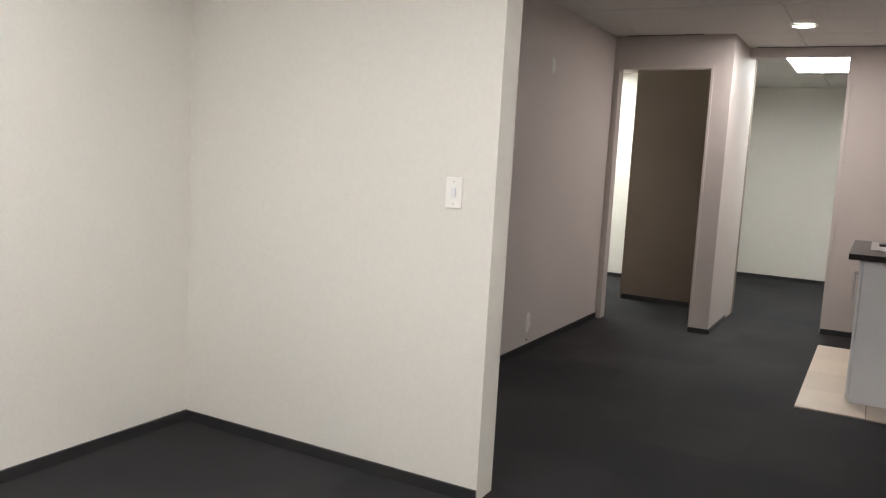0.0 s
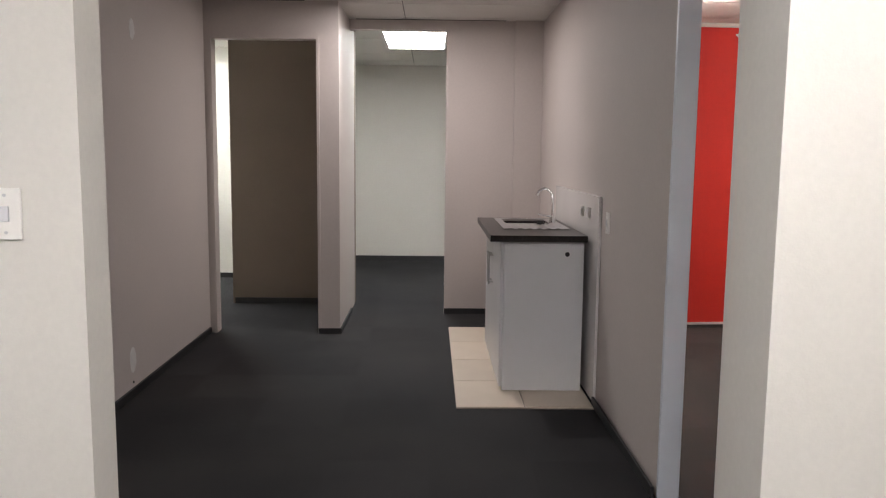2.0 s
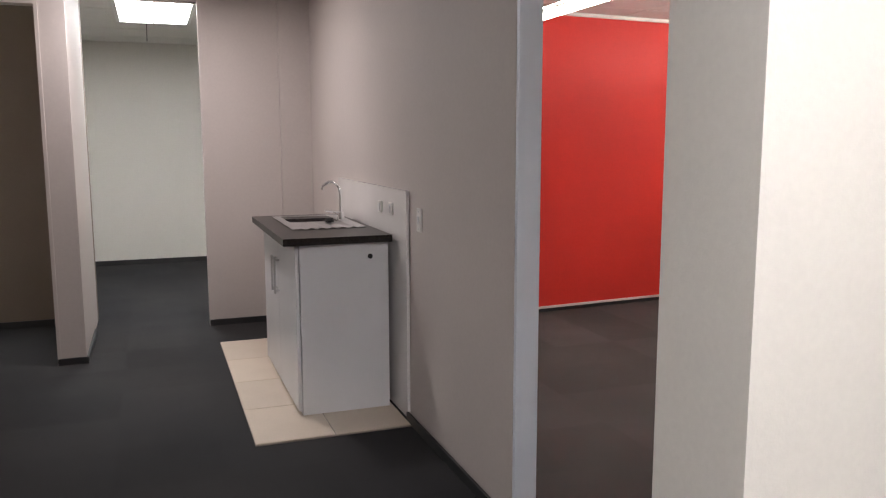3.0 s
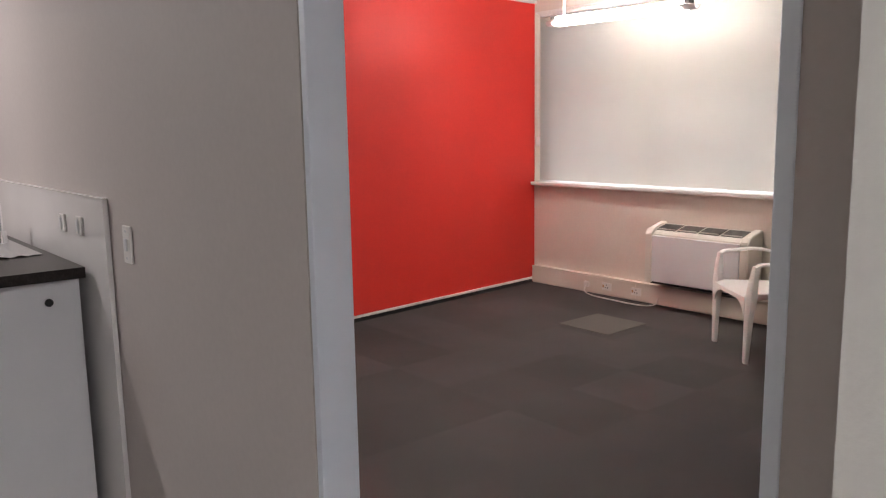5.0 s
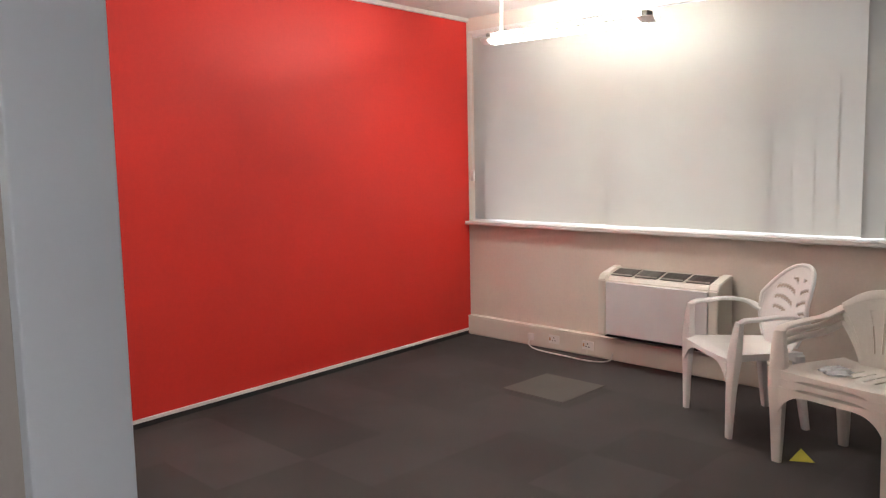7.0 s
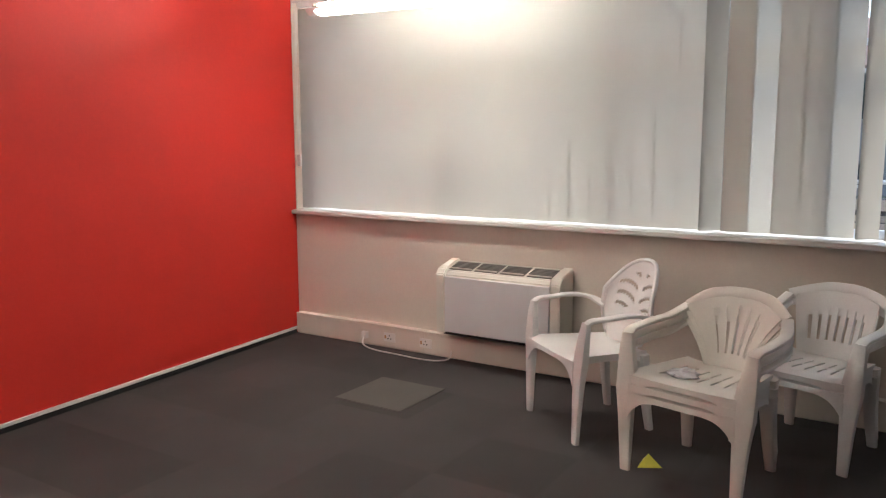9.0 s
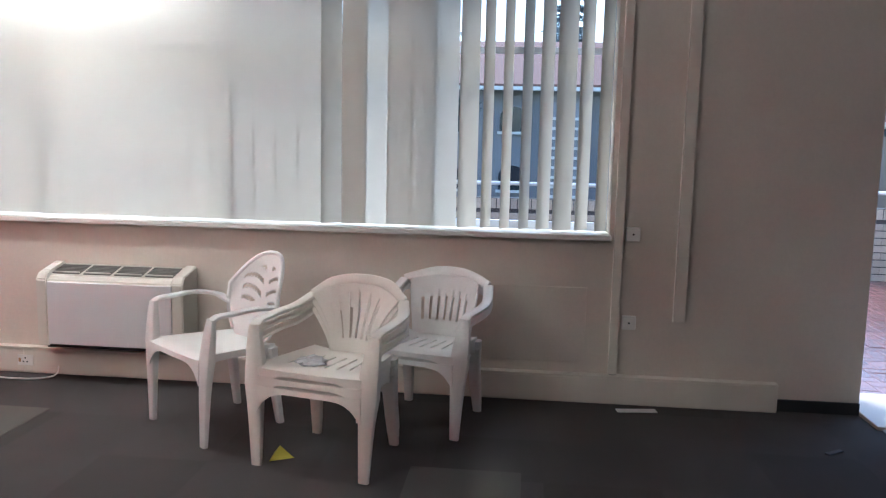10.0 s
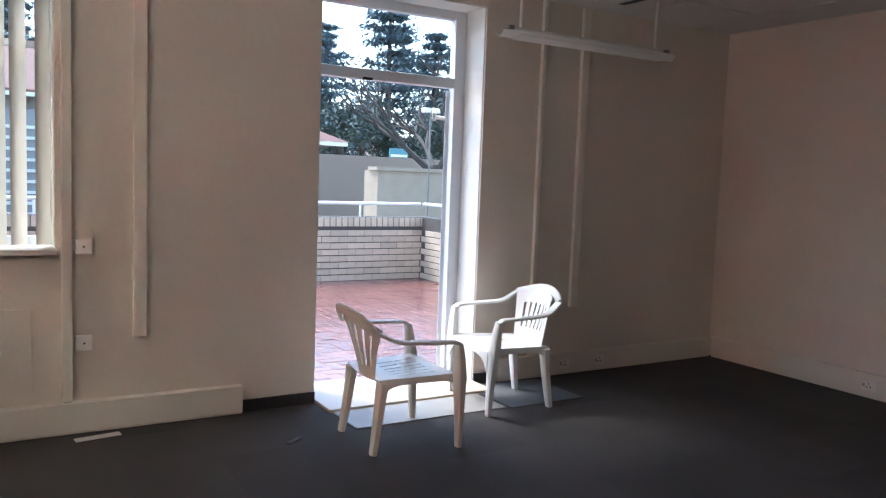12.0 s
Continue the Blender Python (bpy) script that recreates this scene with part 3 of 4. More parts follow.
linear_lamp((3.8, -4.17, 2.02), (3.8, -2.88, 2.02), TUBE_OFF, WHITE, "unlit white suspended fluorescent lamp with curved reflector")

def troffer(x, y, label, lit):
    t = thing("ceiling_light", pose(x, y, TOP - 0.004), label, "light")
    part("frame", boxes((-0.31, -0.28, -0.61, 0.61, -0.012, 0), (0.28, 0.31, -0.61, 0.61, -0.012, 0), (-0.28, 0.28, -0.61, -0.58, -0.012, 0), (-0.28, 0.28, 0.58, 0.61, -0.012, 0)), WHITE, t)
    part("diffuser", boxes((-0.28, 0.28, -0.58, 0.58, -0.005, -0.001)), lit, t)
    for k in range(-2, 3):
        part("louvre", boxes((-0.28, 0.28, k * 0.2 - 0.005, k * 0.2 + 0.005, -0.012, -0.005)), WHITE, t)
    part("louvre", boxes((-0.005, 0.005, -0.58, 0.58, -0.0125, -0.0052)), WHITE, t)

troffer(-1.06, 4.85, "lit recessed fluorescent ceiling light with louvres, unseen except in the end office", TROFFER)
# Both reception lights are unseen: assumed from bright walls and placed for brightness.
troffer(-2.3, -3.1, "lit recessed fluorescent ceiling light with louvres, unseen except in the end office", TROFFER_ADDED)
troffer(-0.4, -2.4, "lit recessed fluorescent ceiling light with louvres, unseen except in the end office", TROFFER_ADDED)
# Unseen light added to brighten the wall beyond the store room.
troffer(-3.5, 4.6, "lit recessed fluorescent ceiling light with louvres, unseen except in the end office", TROFFER)
down = thing("downlight", pose(-1.06, 2.62, TOP - 0.002), "lit round recessed downlight", "light")
bm = bmesh.new()
pts = [(0.085 * math.cos(a * math.pi / 12), 0.085 * math.sin(a * math.pi / 12), -0.006) for a in range(25)]
sweep(bm, pts, [(0.012, 0.006)] * 25, 8)
part("ring", bm, WHITE, down, smooth=True)
part("lens", rod(bmesh.new(), (0, 0, -0.004), (0, 0, 0), 0.08, n=32), DOWN, down)
glow = new("downlight_lamp", bpy.data.lights.new("downlight_lamp", "AREA"))
glow.data.shape, glow.data.size, glow.data.energy, glow.data.color = "DISK", 0.15, DOWNLIGHT_WATTS, (1.0, 0.93, 0.88)
glow.location = (-1.06, 2.62, TOP - 0.012)
spk = thing("ceiling_speaker", pose(-0.455, 1.5, TOP - 0.002), "round grey ceiling diffuser grille", "grille")
part("rim", rod(bmesh.new(), (0, 0, -0.012), (0, 0, 0), 0.125, 0.135, n=36), CEILING, spk, smooth=True)
for r in (0.1, 0.07, 0.04):
    bm = bmesh.new()
    pts = [(r * math.cos(a * math.pi / 16), r * math.sin(a * math.pi / 16), -0.014) for a in range(33)]
    sweep(bm, pts, [(0.009, 0.004)] * 33, 6)
    part("cone_ring", bm, GRILL, spk, smooth=True)
part("hub", rod(bmesh.new(), (0, 0, -0.02), (0, 0, -0.012), 0.018, n=16), GRILL, spk)
structure("ceiling_slot", boxes((-2.45, -1.82, 2.905, 2.928, TOP - 0.005, TOP - 0.0025), (-1.52, -1.25, 3.67, 3.695, TOP - 0.005, TOP - 0.0025), (-1.25, -0.3, 3.678, 3.692, TOP - 0.005, TOP - 0.0025), (2.9, 4.0, -3.95, -3.9, OFFICE_TOP - 0.005, OFFICE_TOP - 0.0025)),
          VOID, "dark open joint along the ceiling edge", "ceiling")

# ---- kitchenette ----
tiles = structure("tile_base", boxes((-0.756, -0.014, 1.176, 3.14, 0.0, 0.006)), GROUT, "beige ceramic tile patch under the kitchenette", "floor")
cab = thing("kitchen_cabinet", pose(-0.03, 1.475, 0.012), "white laminate two-door base cabinet on tiles", "cabinet")
part("body", boxes((-0.455, -0.005, 0.0, 1.16, 0.0, 0.862), bevel=0.002), LAMINATE, cab)
for k, (y0, y1) in enumerate(((0.012, 0.577), (0.583, 1.148))):
    d = part("door", boxes((-0.475, -0.457, y0, y1, 0.02, 0.855), bevel=0.002), LAMINATE, cab)
    yh = y1 - 0.05 if k == 0 else y0 + 0.05
    bm = rod(bmesh.new(), (-0.502, yh, 0.53), (-0.502, yh, 0.73), 0.006)
    rod(bm, (-0.475, yh, 0.545), (-0.502, yh, 0.545), 0.005)
    rod(bm, (-0.475, yh, 0.715), (-0.502, yh, 0.715), 0.005)
    part("handle", bm, STEEL, d, "brushed steel bar handle", True)
# Grout-coloured strip stands in for the shade under the cabinet.
part("plinth_shadow", boxes((-0.45, -0.02, 0.005, 1.155, -0.0055, 0.0)), GROUT, cab)
part("cable_hole", rod(bmesh.new(), (-0.1, -0.003, 0.79), (-0.1, 0.002, 0.79), 0.013, n=18), BLACK, cab, "small black cable hole")
splash = thing("backsplash", pose(0.011, 1.265, 0.008), "glossy white panel behind the kitchenette", "backsplash")
part("panel", boxes((-0.014, -0.001, 0.006, 1.475, 0, 1.124), bevel=0.002), SPLASH, splash)
part("edge_trim", boxes((-0.016, -0.001, 0, 0.006, 0, 1.129)), SPLASH, splash, "thin white edge strip")
part("edge_trim", boxes((-0.016, -0.001, 0.006, 1.475, 1.124, 1.13)), SPLASH, splash, "thin white edge strip")
top = thing("worktop", pose(-0.296, 2.05, 0.875), "dark speckled worktop with rounded edge", "worktop")
bm = boxes((-0.272, 0.272, -0.615, -0.07, 0, 0.035), (-0.272, 0.272, 0.36, 0.615, 0, 0.035), (-0.272, -0.16, -0.07, 0.36, 0, 0.035), (0.17, 0.272, -0.07, 0.36, 0, 0.035))
part("slab", bm, WORKTOP, top)
sink = thing("sink", pose(-0.26, 2.19, 0.911), "stainless steel inset sink with drainer", "sink")
def basin(u, v):
    x, y = u * 0.2, (v - 0.5) * 0.76
    r = max(abs(x + 0.01) / 0.145, abs(y - 0.16) / 0.185)
    dip = 0.13 * min(1, max(0, (1.0 - r) / 0.25)) ** 0.7
    ridge = 0.003 * math.sin(x * 110) if y < -0.05 and abs(x) < 0.16 else 0
    return (x, y - 0.0, 0.004 - dip + ridge)
part("basin", shell(bmesh.new(), 36, 60, basin, lambda u, v: False, 0.0015), STEEL, sink, smooth=True)
part("drain", rod(bmesh.new(), (0, 0.16, -0.127), (0, 0.16, -0.121), 0.03, n=20), CHROME, sink)
tap = thing("tap", pose(-0.1, 2.25, 0.912), "chrome swan-neck mixer tap", "tap")
part("base", rod(bmesh.new(), (0, 0, 0), (0, 0, 0.05), 0.022, 0.018, n=18), CHROME, tap, smooth=True)
pts = curve_points([(0, 0, 0.04), (0, 0, 0.14), (-0.01, 0.01, 0.2), (-0.05, 0.02, 0.225), (-0.09, 0.03, 0.205), (-0.1, 0.033, 0.175)], 6)
part("spout", sweep(bmesh.new(), pts, [(0.009, 0.009)] * len(pts), 10, (0, 1, 0)), CHROME, tap, smooth=True)
part("lever", rod(bmesh.new(), (-0.01, -0.01, 0.045), (-0.1, -0.03, 0.06), 0.008, 0.006), CHROME, tap, smooth=True)
tagged(mesh_object("sink_plug", rod(bmesh.new(), (-0.2, 2.1, 0.916), (-0.2, 2.1, 0.94), 0.026, 0.02, n=16), BLACK), "black rubber sink plug", "plug")

def switch_plate(m, label, w=0.036, h=0.058):
    s = thing("light_switch", m, label, "switch")
    part("plate", boxes((-w, w, -0.009, 0, -h, h), bevel=0.003), SOCKET, s)
    part("rocker", boxes((-0.01, 0.01, -0.014, -0.009, -0.018, 0.018), bevel=0.002), LAMINATE, s)
    for z in (-h * 0.72, h * 0.72):
        part("screw", rod(bmesh.new(), (0, -0.0105, z), (0, -0.0085, z), 0.004, n=8), STEEL, s)

switch_plate(pose(-1.882, -1.091, 1.212), "white light switch plate on cream wall", 0.036, 0.06)
switch_plate(pose(0.0115, 1.1, 1.013, 0, 0, -90), "white socket plate beside the kitchenette", 0.03, 0.055)
for x, z in ((0.25, 1.035), (0.45, 1.03)):
    switch_plate(pose(-0.003, 1.265 + x, z, 0, 0, -90), "small white outlet on the splash panel", 0.03, 0.03)
def filler_patch(y, z, wide, tall):
    bm = rod(bmesh.new(), (0, 0, 0), (0.003, 0, 0), 1.0, 0.94, 20)
    for v in bm.verts:
        v.co.y *= wide * (1 + 0.3 * noise.noise(v.co * 2.3))
        v.co.z *= tall
    ob = tagged(mesh_object("filler_patch", bm, PAPER), "pale filler patch on the corridor wall", "patch")
    ob.location = (-2.5525, y, z)
filler_patch(1.39, 0.2, 0.045, 0.075)
filler_patch(1.545, 2.02, 0.04, 0.06)
tagged(mesh_object("wall_plug", rod(bmesh.new(), (-2.5525, 1.385, 0.075), (-2.549, 1.385, 0.075), 0.008), BLACK), "small dark wall plug below the filler", "plug")
structure("wall_pilaster", boxes((-0.22, 0.011, 3.675, 3.7195, 0, H - 0.1)), CREAM_DIM, "shallow dimmed-cream pilaster in the kitchenette corner")
for z in (0.3, 0.24, 1.22, 1.15):
    tagged(mesh_object("hinge_mark", boxes((-0.785, -0.7805, 3.73, 3.75, z, z + 0.03)), STEEL), "bare hinge plate on the door frame", "hinge")

# ---- plastic chairs ----
def monobloc_chair(style, mat, label, group):
    """Stacking garden chair moulded in one piece; faces +y, stands on its four legs."""
    c = thing("plastic_chair", Matrix(), label, "chair", group)
    def moulded(name, bm):
        return part(name, bm, mat, c, smooth=True)
    level, arm, crest = {"oval": (0.385, 0.565, 0.785), "fan": (0.345, 0.51, 0.635), "slat": (0.35, 0.52, 0.64)}[style]
    def seat(u, v):
        roll = max(0.0, v - 0.88) / 0.12
        return (u * (0.185 + 0.042 * v), -0.185 + 0.4 * v, level - 0.022 + 0.022 * v + 0.016 * u * u * (1 - 0.6 * v) - 0.014 * roll * roll)
    if style == "oval":
        seat_hole = lambda u, v: False
    else:
        seat_hole = lambda u, v: 0.3 < v < 0.8 and abs(u) < 0.74 and int((u + 1) * 20) % 5 == 2 and not 0.53 < v < 0.58
    moulded("seat", shell(bmesh.new(), 40, 30, seat, seat_hole, 0.005))
    # front apron arching down into the legs, and shallower side aprons
    def front(u, v):
        x, y, z = seat(u, 1.0)
        return (x, y + 0.004 + 0.004 * v, z - v * (0.02 + 0.09 * abs(u) ** 5))
    moulded("front_apron", shell(bmesh.new(), 32, 4, front, lambda u, v: False, 0.006))
    for s in (-1, 1):
        def side(u, v, s=s):
            w = (u + 1) / 2
            x, y, z = seat(s, w)
            return (x + s * 0.004 * v, y, z - v * (0.03 + 0.07 * abs(u) ** 6))
        moulded("side_apron", shell(bmesh.new(), 24, 4, side, lambda u, v: False, 0.006))
    span = crest - level
    def back(u, v):
        if style == "oval":
            w = 0.125 + 0.085 * math.sin(min(1.0, v * 1.1) * math.pi * 0.62)
            top = span * (1 - 0.4 * abs(u) ** 2.6)
        elif style == "fan":
            w = 0.095 + 0.112 * v ** 1.8
            top = span * (1 - 0.17 * abs(u) ** 2.2)
        else:
            w = 0.15 + 0.035 * v
            top = span * (1 - 0.08 * abs(u) ** 2.5)
        z = top * v
        return (u * w, -0.185 - 0.3 * z + 0.05 * u * u * (0.4 + v), level - 0.02 + z)
    if style == "fan":
        back_hole = lambda u, v: 0.2 < v < 0.88 - 0.12 * u * u and abs(u) < 0.84 and int((u + 1) * 35) % 10 in (2, 3, 4, 5)
    elif style == "slat":
        back_hole = lambda u, v: 0.24 < v < 0.76 and abs(u) < 0.8 and int((u + 1) * 35) % 8 in (2, 3, 4)
    else:
        back_hole = lambda u, v: 0.42 < v < 0.86 and 0.1 < abs(u) < 0.72 and int(v * 20 - abs(u) * 6) % 3 == 0
    moulded("backrest", shell(bmesh.new(), 70, 40, back, back_hole, 0.006))
    if style == "oval":
        rim = [back(-1, v / 8) for v in range(1, 8)] + [back(u / 10, 1) for u in range(-10, 11)] + [back(1, v / 8) for v in range(7, 0, -1)]
        moulded("back_rim", sweep(bmesh.new(), rim, [(0.012, 0.012)] * len(rim), 8, (0, 1, 0.3)))
        joint = lambda s: back(s * 0.98, 0.62)
    else:
        reach = 0.215 if style == "fan" else 0.225
        joint = lambda s: (s * reach, -0.215, crest - (0.075 if style == "fan" else 0.05))
        rim = curve_points([joint(-1), (-0.145, -0.255, crest - 0.024), (-0.07, -0.272, crest - 0.006), (0, -0.277, crest - 0.002),
                            (0.07, -0.272, crest - 0.006), (0.145, -0.255, crest - 0.024), joint(1)], 5)
        moulded("back_rim", sweep(bmesh.new(), rim, [(0.024, 0.009)] * len(rim), 12, (0, 1, 0.3), 3.0))
    for s in (-1, 1):
        j = joint(s)
        ahead = [(s * 0.252, -0.13, arm + 0.25 * (j[2] - arm)), (s * 0.268, -0.03, arm + 0.006), (s * 0.27, 0.08, arm), (s * 0.266, 0.15, arm - 0.004), (s * 0.262, 0.178, arm - 0.022)]
        pts = curve_points([j] + ahead, 5)
        moulded("armrest", sweep(bmesh.new(), pts, [(0.025, 0.009)] * len(pts), 12, (0, 0.25, 1), 3.5))
        legp = curve_points([(s * 0.263, 0.176, arm - 0.012), (s * 0.259, 0.184, arm - 0.08), (s * 0.25, 0.192, level - 0.01), (s * 0.243, 0.2, level * 0.6), (s * 0.237, 0.206, 0.0)], 4)
        m = len(legp) - 1
        wide = [0.024 + 0.018 * min(1.0, 2.0 * i / m) - 0.021 * max(0.0, 2.0 * i / m - 1) for i in range(m + 1)]
        moulded("leg", sweep(bmesh.new(), legp, [(w, 0.6 * w) for w in wide], 12, (0, 1, 0), 3.4))
        legp = curve_points([(s * 0.178, -0.165, level - 0.02), (s * 0.178, -0.175, level * 0.7), (s * 0.181, -0.19, level * 0.35), (s * 0.188, -0.208, 0.0)], 4)
        m = len(legp)
        moulded("leg", sweep(bmesh.new(), legp, [(0.036 - 0.017 * i / m, 0.024 - 0.009 * i / m) for i in range(m)], 12, (0, 1, 0), 3.4))
    return c

def facing(x, y, dx, dy, z=0.0, tilt=0.0):
    return pose(x, y, z, tilt, 0, math.degrees(math.atan2(-dx, dy)))

oval = monobloc_chair("oval", PLASTIC, "white plastic garden chair with oval pierced back beside the heater", "plastic chairs")
oval.matrix_world = facing(3.6, 1.035, -0.78, 0.626)
fan = monobloc_chair("fan", PLASTIC_OLD, "yellowed white plastic chair with fan-slotted back, bottom of a stack", "plastic chairs")
fan.matrix_world = facing(3.295, 0.42, -0.972, 0.235)
for k, lab in ((1, "yellowed white plastic chair with fan-slotted back, middle of a stack"), (2, "yellowed white plastic chair with fan-slotted back, top of a stack")):
    tagged(copy_thing(fan, facing(3.295 + 0.006 * k, 0.42, -0.972, 0.235, 0.034 * k)), lab)
slat = monobloc_chair("slat", PLASTIC, "white plastic chair with slatted back, lower of two stacked", "plastic chairs")
slat.matrix_world = facing(3.816, 0.1, -0.95, 0.3)
tagged(copy_thing(slat, facing(3.822, 0.1, -0.95, 0.3, 0.034)), "white plastic chair with slatted back, stacked on another")
tagged(copy_thing(fan, facing(3.52, -2.185, -0.03, -1.0)), "white plastic chair with fan-slotted back near the patio door")
tagged(copy_thing(slat, facing(3.83, -3.01, 0.1, 1.0)), "white plastic chair with slatted back beside the patio door")

# ---- litter and carpet patches ----
for x0, y0, w, lab in ((3.22, 1.885, 0.42, "faded lighter carpet tile"), (2.78, -0.363, 0.445, "faded lighter carpet tile")):
    tagged(mesh_object("carpet_tile", boxes((x0, x0 + w, y0, y0 + w, 0.0, 0.004), bevel=0.001), PATCH), lab, "carpet tile", "odd carpet tiles", "structure")
# Pale strip carries the daylight on the floor by the door as colour.
tagged(mesh_object("door_light_strip", boxes((3.7, 4.0, -2.96, -2.06, 0.0, 0.006), bevel=0.002), material("daylit_pale_strip", (0.34, 0.33, 0.31), 0.5, vary=0.4, scale=5)), "pale strip inside the patio door, daylight put into its colour", "mat")
tagged(mesh_object("carpet_tile", boxes((3.68, 4.15, -3.5, -2.985, 0.0, 0.005), bevel=0.001), material("blue_grey_carpet", (0.1, 0.11, 0.12), 0.9, vary=0.3, fine=0.3, fine_scale=260)), "paler blue-grey square on the carpet by the door", "carpet tile", "odd carpet tiles", "structure")
bm = bmesh.new()
tri = [bm.verts.new(p) for p in ((0, 0, 0), (0.05, -0.09, 0), (0.1, 0.01, 0.0), (0.05, -0.03, 0.05))]
for a, b, c in ((0, 1, 2), (0, 1, 3), (1, 2, 3), (2, 0, 3)):
    bm.faces.new((tri[a], tri[b], tri[c]))
y_card = tagged(mesh_object("yellow_card", bm, YELLOW), "small folded yellow card on the carpet", "card")
y_card.location = (3.19, 0.66, 0.0)
p_scrap = tagged(mesh_object("paper_scrap", boxes((-0.025, 0.025, -0.1, 0.1, 0, 0.004), bevel=0.001), PAPER), "strip of white paper on the carpet", "paper")
p_scrap.matrix_world = pose(4.09, -0.93, 0.0, 0, 0, 8)
d_scrap = tagged(mesh_object("rubber_scrap", boxes((-0.012, 0.012, -0.05, 0.05, 0, 0.008), bevel=0.003), BLACK), "small black rubber scrap on the carpet", "scrap")
d_scrap.matrix_world = pose(3.66, -1.72, 0.0, 0, 0, 35)
bm = bmesh.new()
bmesh.ops.create_icosphere(bm, subdivisions=3, radius=0.06)
for v in bm.verts:
    v.co *= 1 + 0.5 * noise.noise(v.co * 30)
    v.co.z = max(0, v.co.z * 0.35)
bag = tagged(mesh_object("plastic_bag", bm, BAG), "crumpled clear plastic bag on the stacked chair seat", "bag")
bag.location = (3.24, 0.5, 0.41)

# ---- patio and surroundings ----
structure("ground", boxes((5.0, 420, -400, 400, -1.42, -1.3)), GROUND, "damp asphalt ground reaching the horizon", "ground")
patio = structure("patio", boxes((4.5, 9.39, -6.2, 9.0, -1.3, -0.06)), PAVE_JOINT, "raised patio slab with damp paver joints", "patio")
rail = thing("handrail", pose(9.18, 0, 0), "white painted tube handrail above the patio wall", "rail")
part("top_rail", rod(bmesh.new(), (0, -5.45, 0.9), (0, 8.9, 0.9), 0.022), WHITE, rail, smooth=True)
for k in range(8):
    part("post", rod(bmesh.new(), (0, -4.6 + 1.8 * k, 0.735), (0, -4.6 + 1.8 * k, 0.89), 0.016), WHITE, rail, smooth=True)
side_rail = thing("handrail", pose(0, -5.52, 0), "white painted tube handrail above the side wall", "rail")
part("top_rail", rod(bmesh.new(), (5.0, 0, 0.9), (9.2, 0, 0.9), 0.022), WHITE, side_rail, smooth=True)
for k in range(3):
    part("post", rod(bmesh.new(), (5.6 + 1.2 * k, 0, 0.735), (5.6 + 1.2 * k, 0, 0.89), 0.016), WHITE, side_rail, smooth=True)
wall_p = structure("patio_wall", boxes((9.076, 9.27, -5.61, 8.9, -0.06, 0.737), (4.8, 9.076, -5.61, -5.426, -0.06, 0.737)), MORTAR, "low cream face-brick patio wall with dark joints", "wall")

yard = structure("boundary_wall", boxes((14, 14.3, -12, -7.2, -1.3, 1.35), (14.3, 14.6, -7.55, -7.2, -1.3, 1.35), (13.95, 14.35, -12, -7.15, 1.35, 1.42)), YARD_BRICK, "cream brick boundary wall beyond the patio", "wall")
structure("grass_bank", boxes((24, 60, -80, 30, -1.3, -1.0)), GRASS, "grassy verge behind the boundary walls", "ground")
structure("far_wall", boxes((22, 22.4, -40, -8.0, -1.3, 1.82)), PLASTER, "long tan plastered garden wall", "wall")

house = thing("gate_house", pose(20, -5.8, -0.95), "tan plastered gate house with clay tiled roof", "house")
part("wall", boxes((-2, 2, -1.7, 1.7, -0.35, 3.0)), PLASTER, house)
bm = bmesh.new()
a = [bm.verts.new(p) for p in ((-2.6, -2.3, 2.95), (2.6, -2.3, 2.95), (2.6, 2.3, 2.95), (-2.6, 2.3, 2.95), (-0.4, 0, 4.0), (0.4, 0, 4.0))]
for f in ((0, 1, 5, 4), (1, 2, 5), (2, 3, 4, 5), (3, 0, 4), (3, 2, 1, 0)):
    bm.faces.new([a[i] for i in f])
part("roof", bm, ROOF, house)
part("fascia", boxes((-2.58, -2.5, -2.28, 2.28, 2.85, 2.95), (-2.5, 2.5, -2.28, -2.2, 2.85, 2.95)), WHITE, house)

block = thing("office_block", pose(36, 0, -1.3), "grey two-storey block with arched windows and red roof", "building")
part("wall", boxes((0, 8, -9, 16, 0, 5.3)), FACADE, block)
part("roof", box(bmesh.new(), -1.2, 5.0, -9.6, 16.6, -0.12, 0.12, turn=pose(0.2, 0, 5.75, 0, -24, 0)), ROOF, block)
part("gutter", boxes((-1.1, -0.9, -9.6, 16.6, 5.1, 5.26)), WHITE, block)
def arch(w, h):
    bm = bmesh.new()
    pts = [(-w, 0)] + [(w * math.cos(math.pi * (1 - i / 10)), h - w * 0.8 + w * 0.8 * math.sin(math.pi * i / 10)) for i in range(11)] + [(w, 0)]
    f = [bm.verts.new((0.0, y, z)) for y, z in pts]
    g = [bm.verts.new((0.16, y, z)) for y, z in pts]
    bm.faces.new(f), bm.faces.new(g[::-1])
    for i in range(len(pts)):
        j = (i + 1) % len(pts)
        bm.faces.new((f[i], g[i], g[j], f[j]))
    return bm
for yy in (-7.4, -4.6, 0.3, 3.2, 6.1, 9.0, 12.0):
    for z0 in (0.75, 3.35):
        bm = arch(0.6, 1.1)
        bmesh.ops.translate(bm, verts=bm.verts, vec=(-0.1, yy, z0))
        w = part("window", bm, DARKGLASS, block)
        part("sill", boxes((-0.2, 0.02, yy - 0.7, yy + 0.7, z0 - 0.12, z0)), WHITE, w)
stair = part("stair_tower", boxes((-1.0, 0, -3.0, -1.3, 0, 4.6)), FACADE, block)
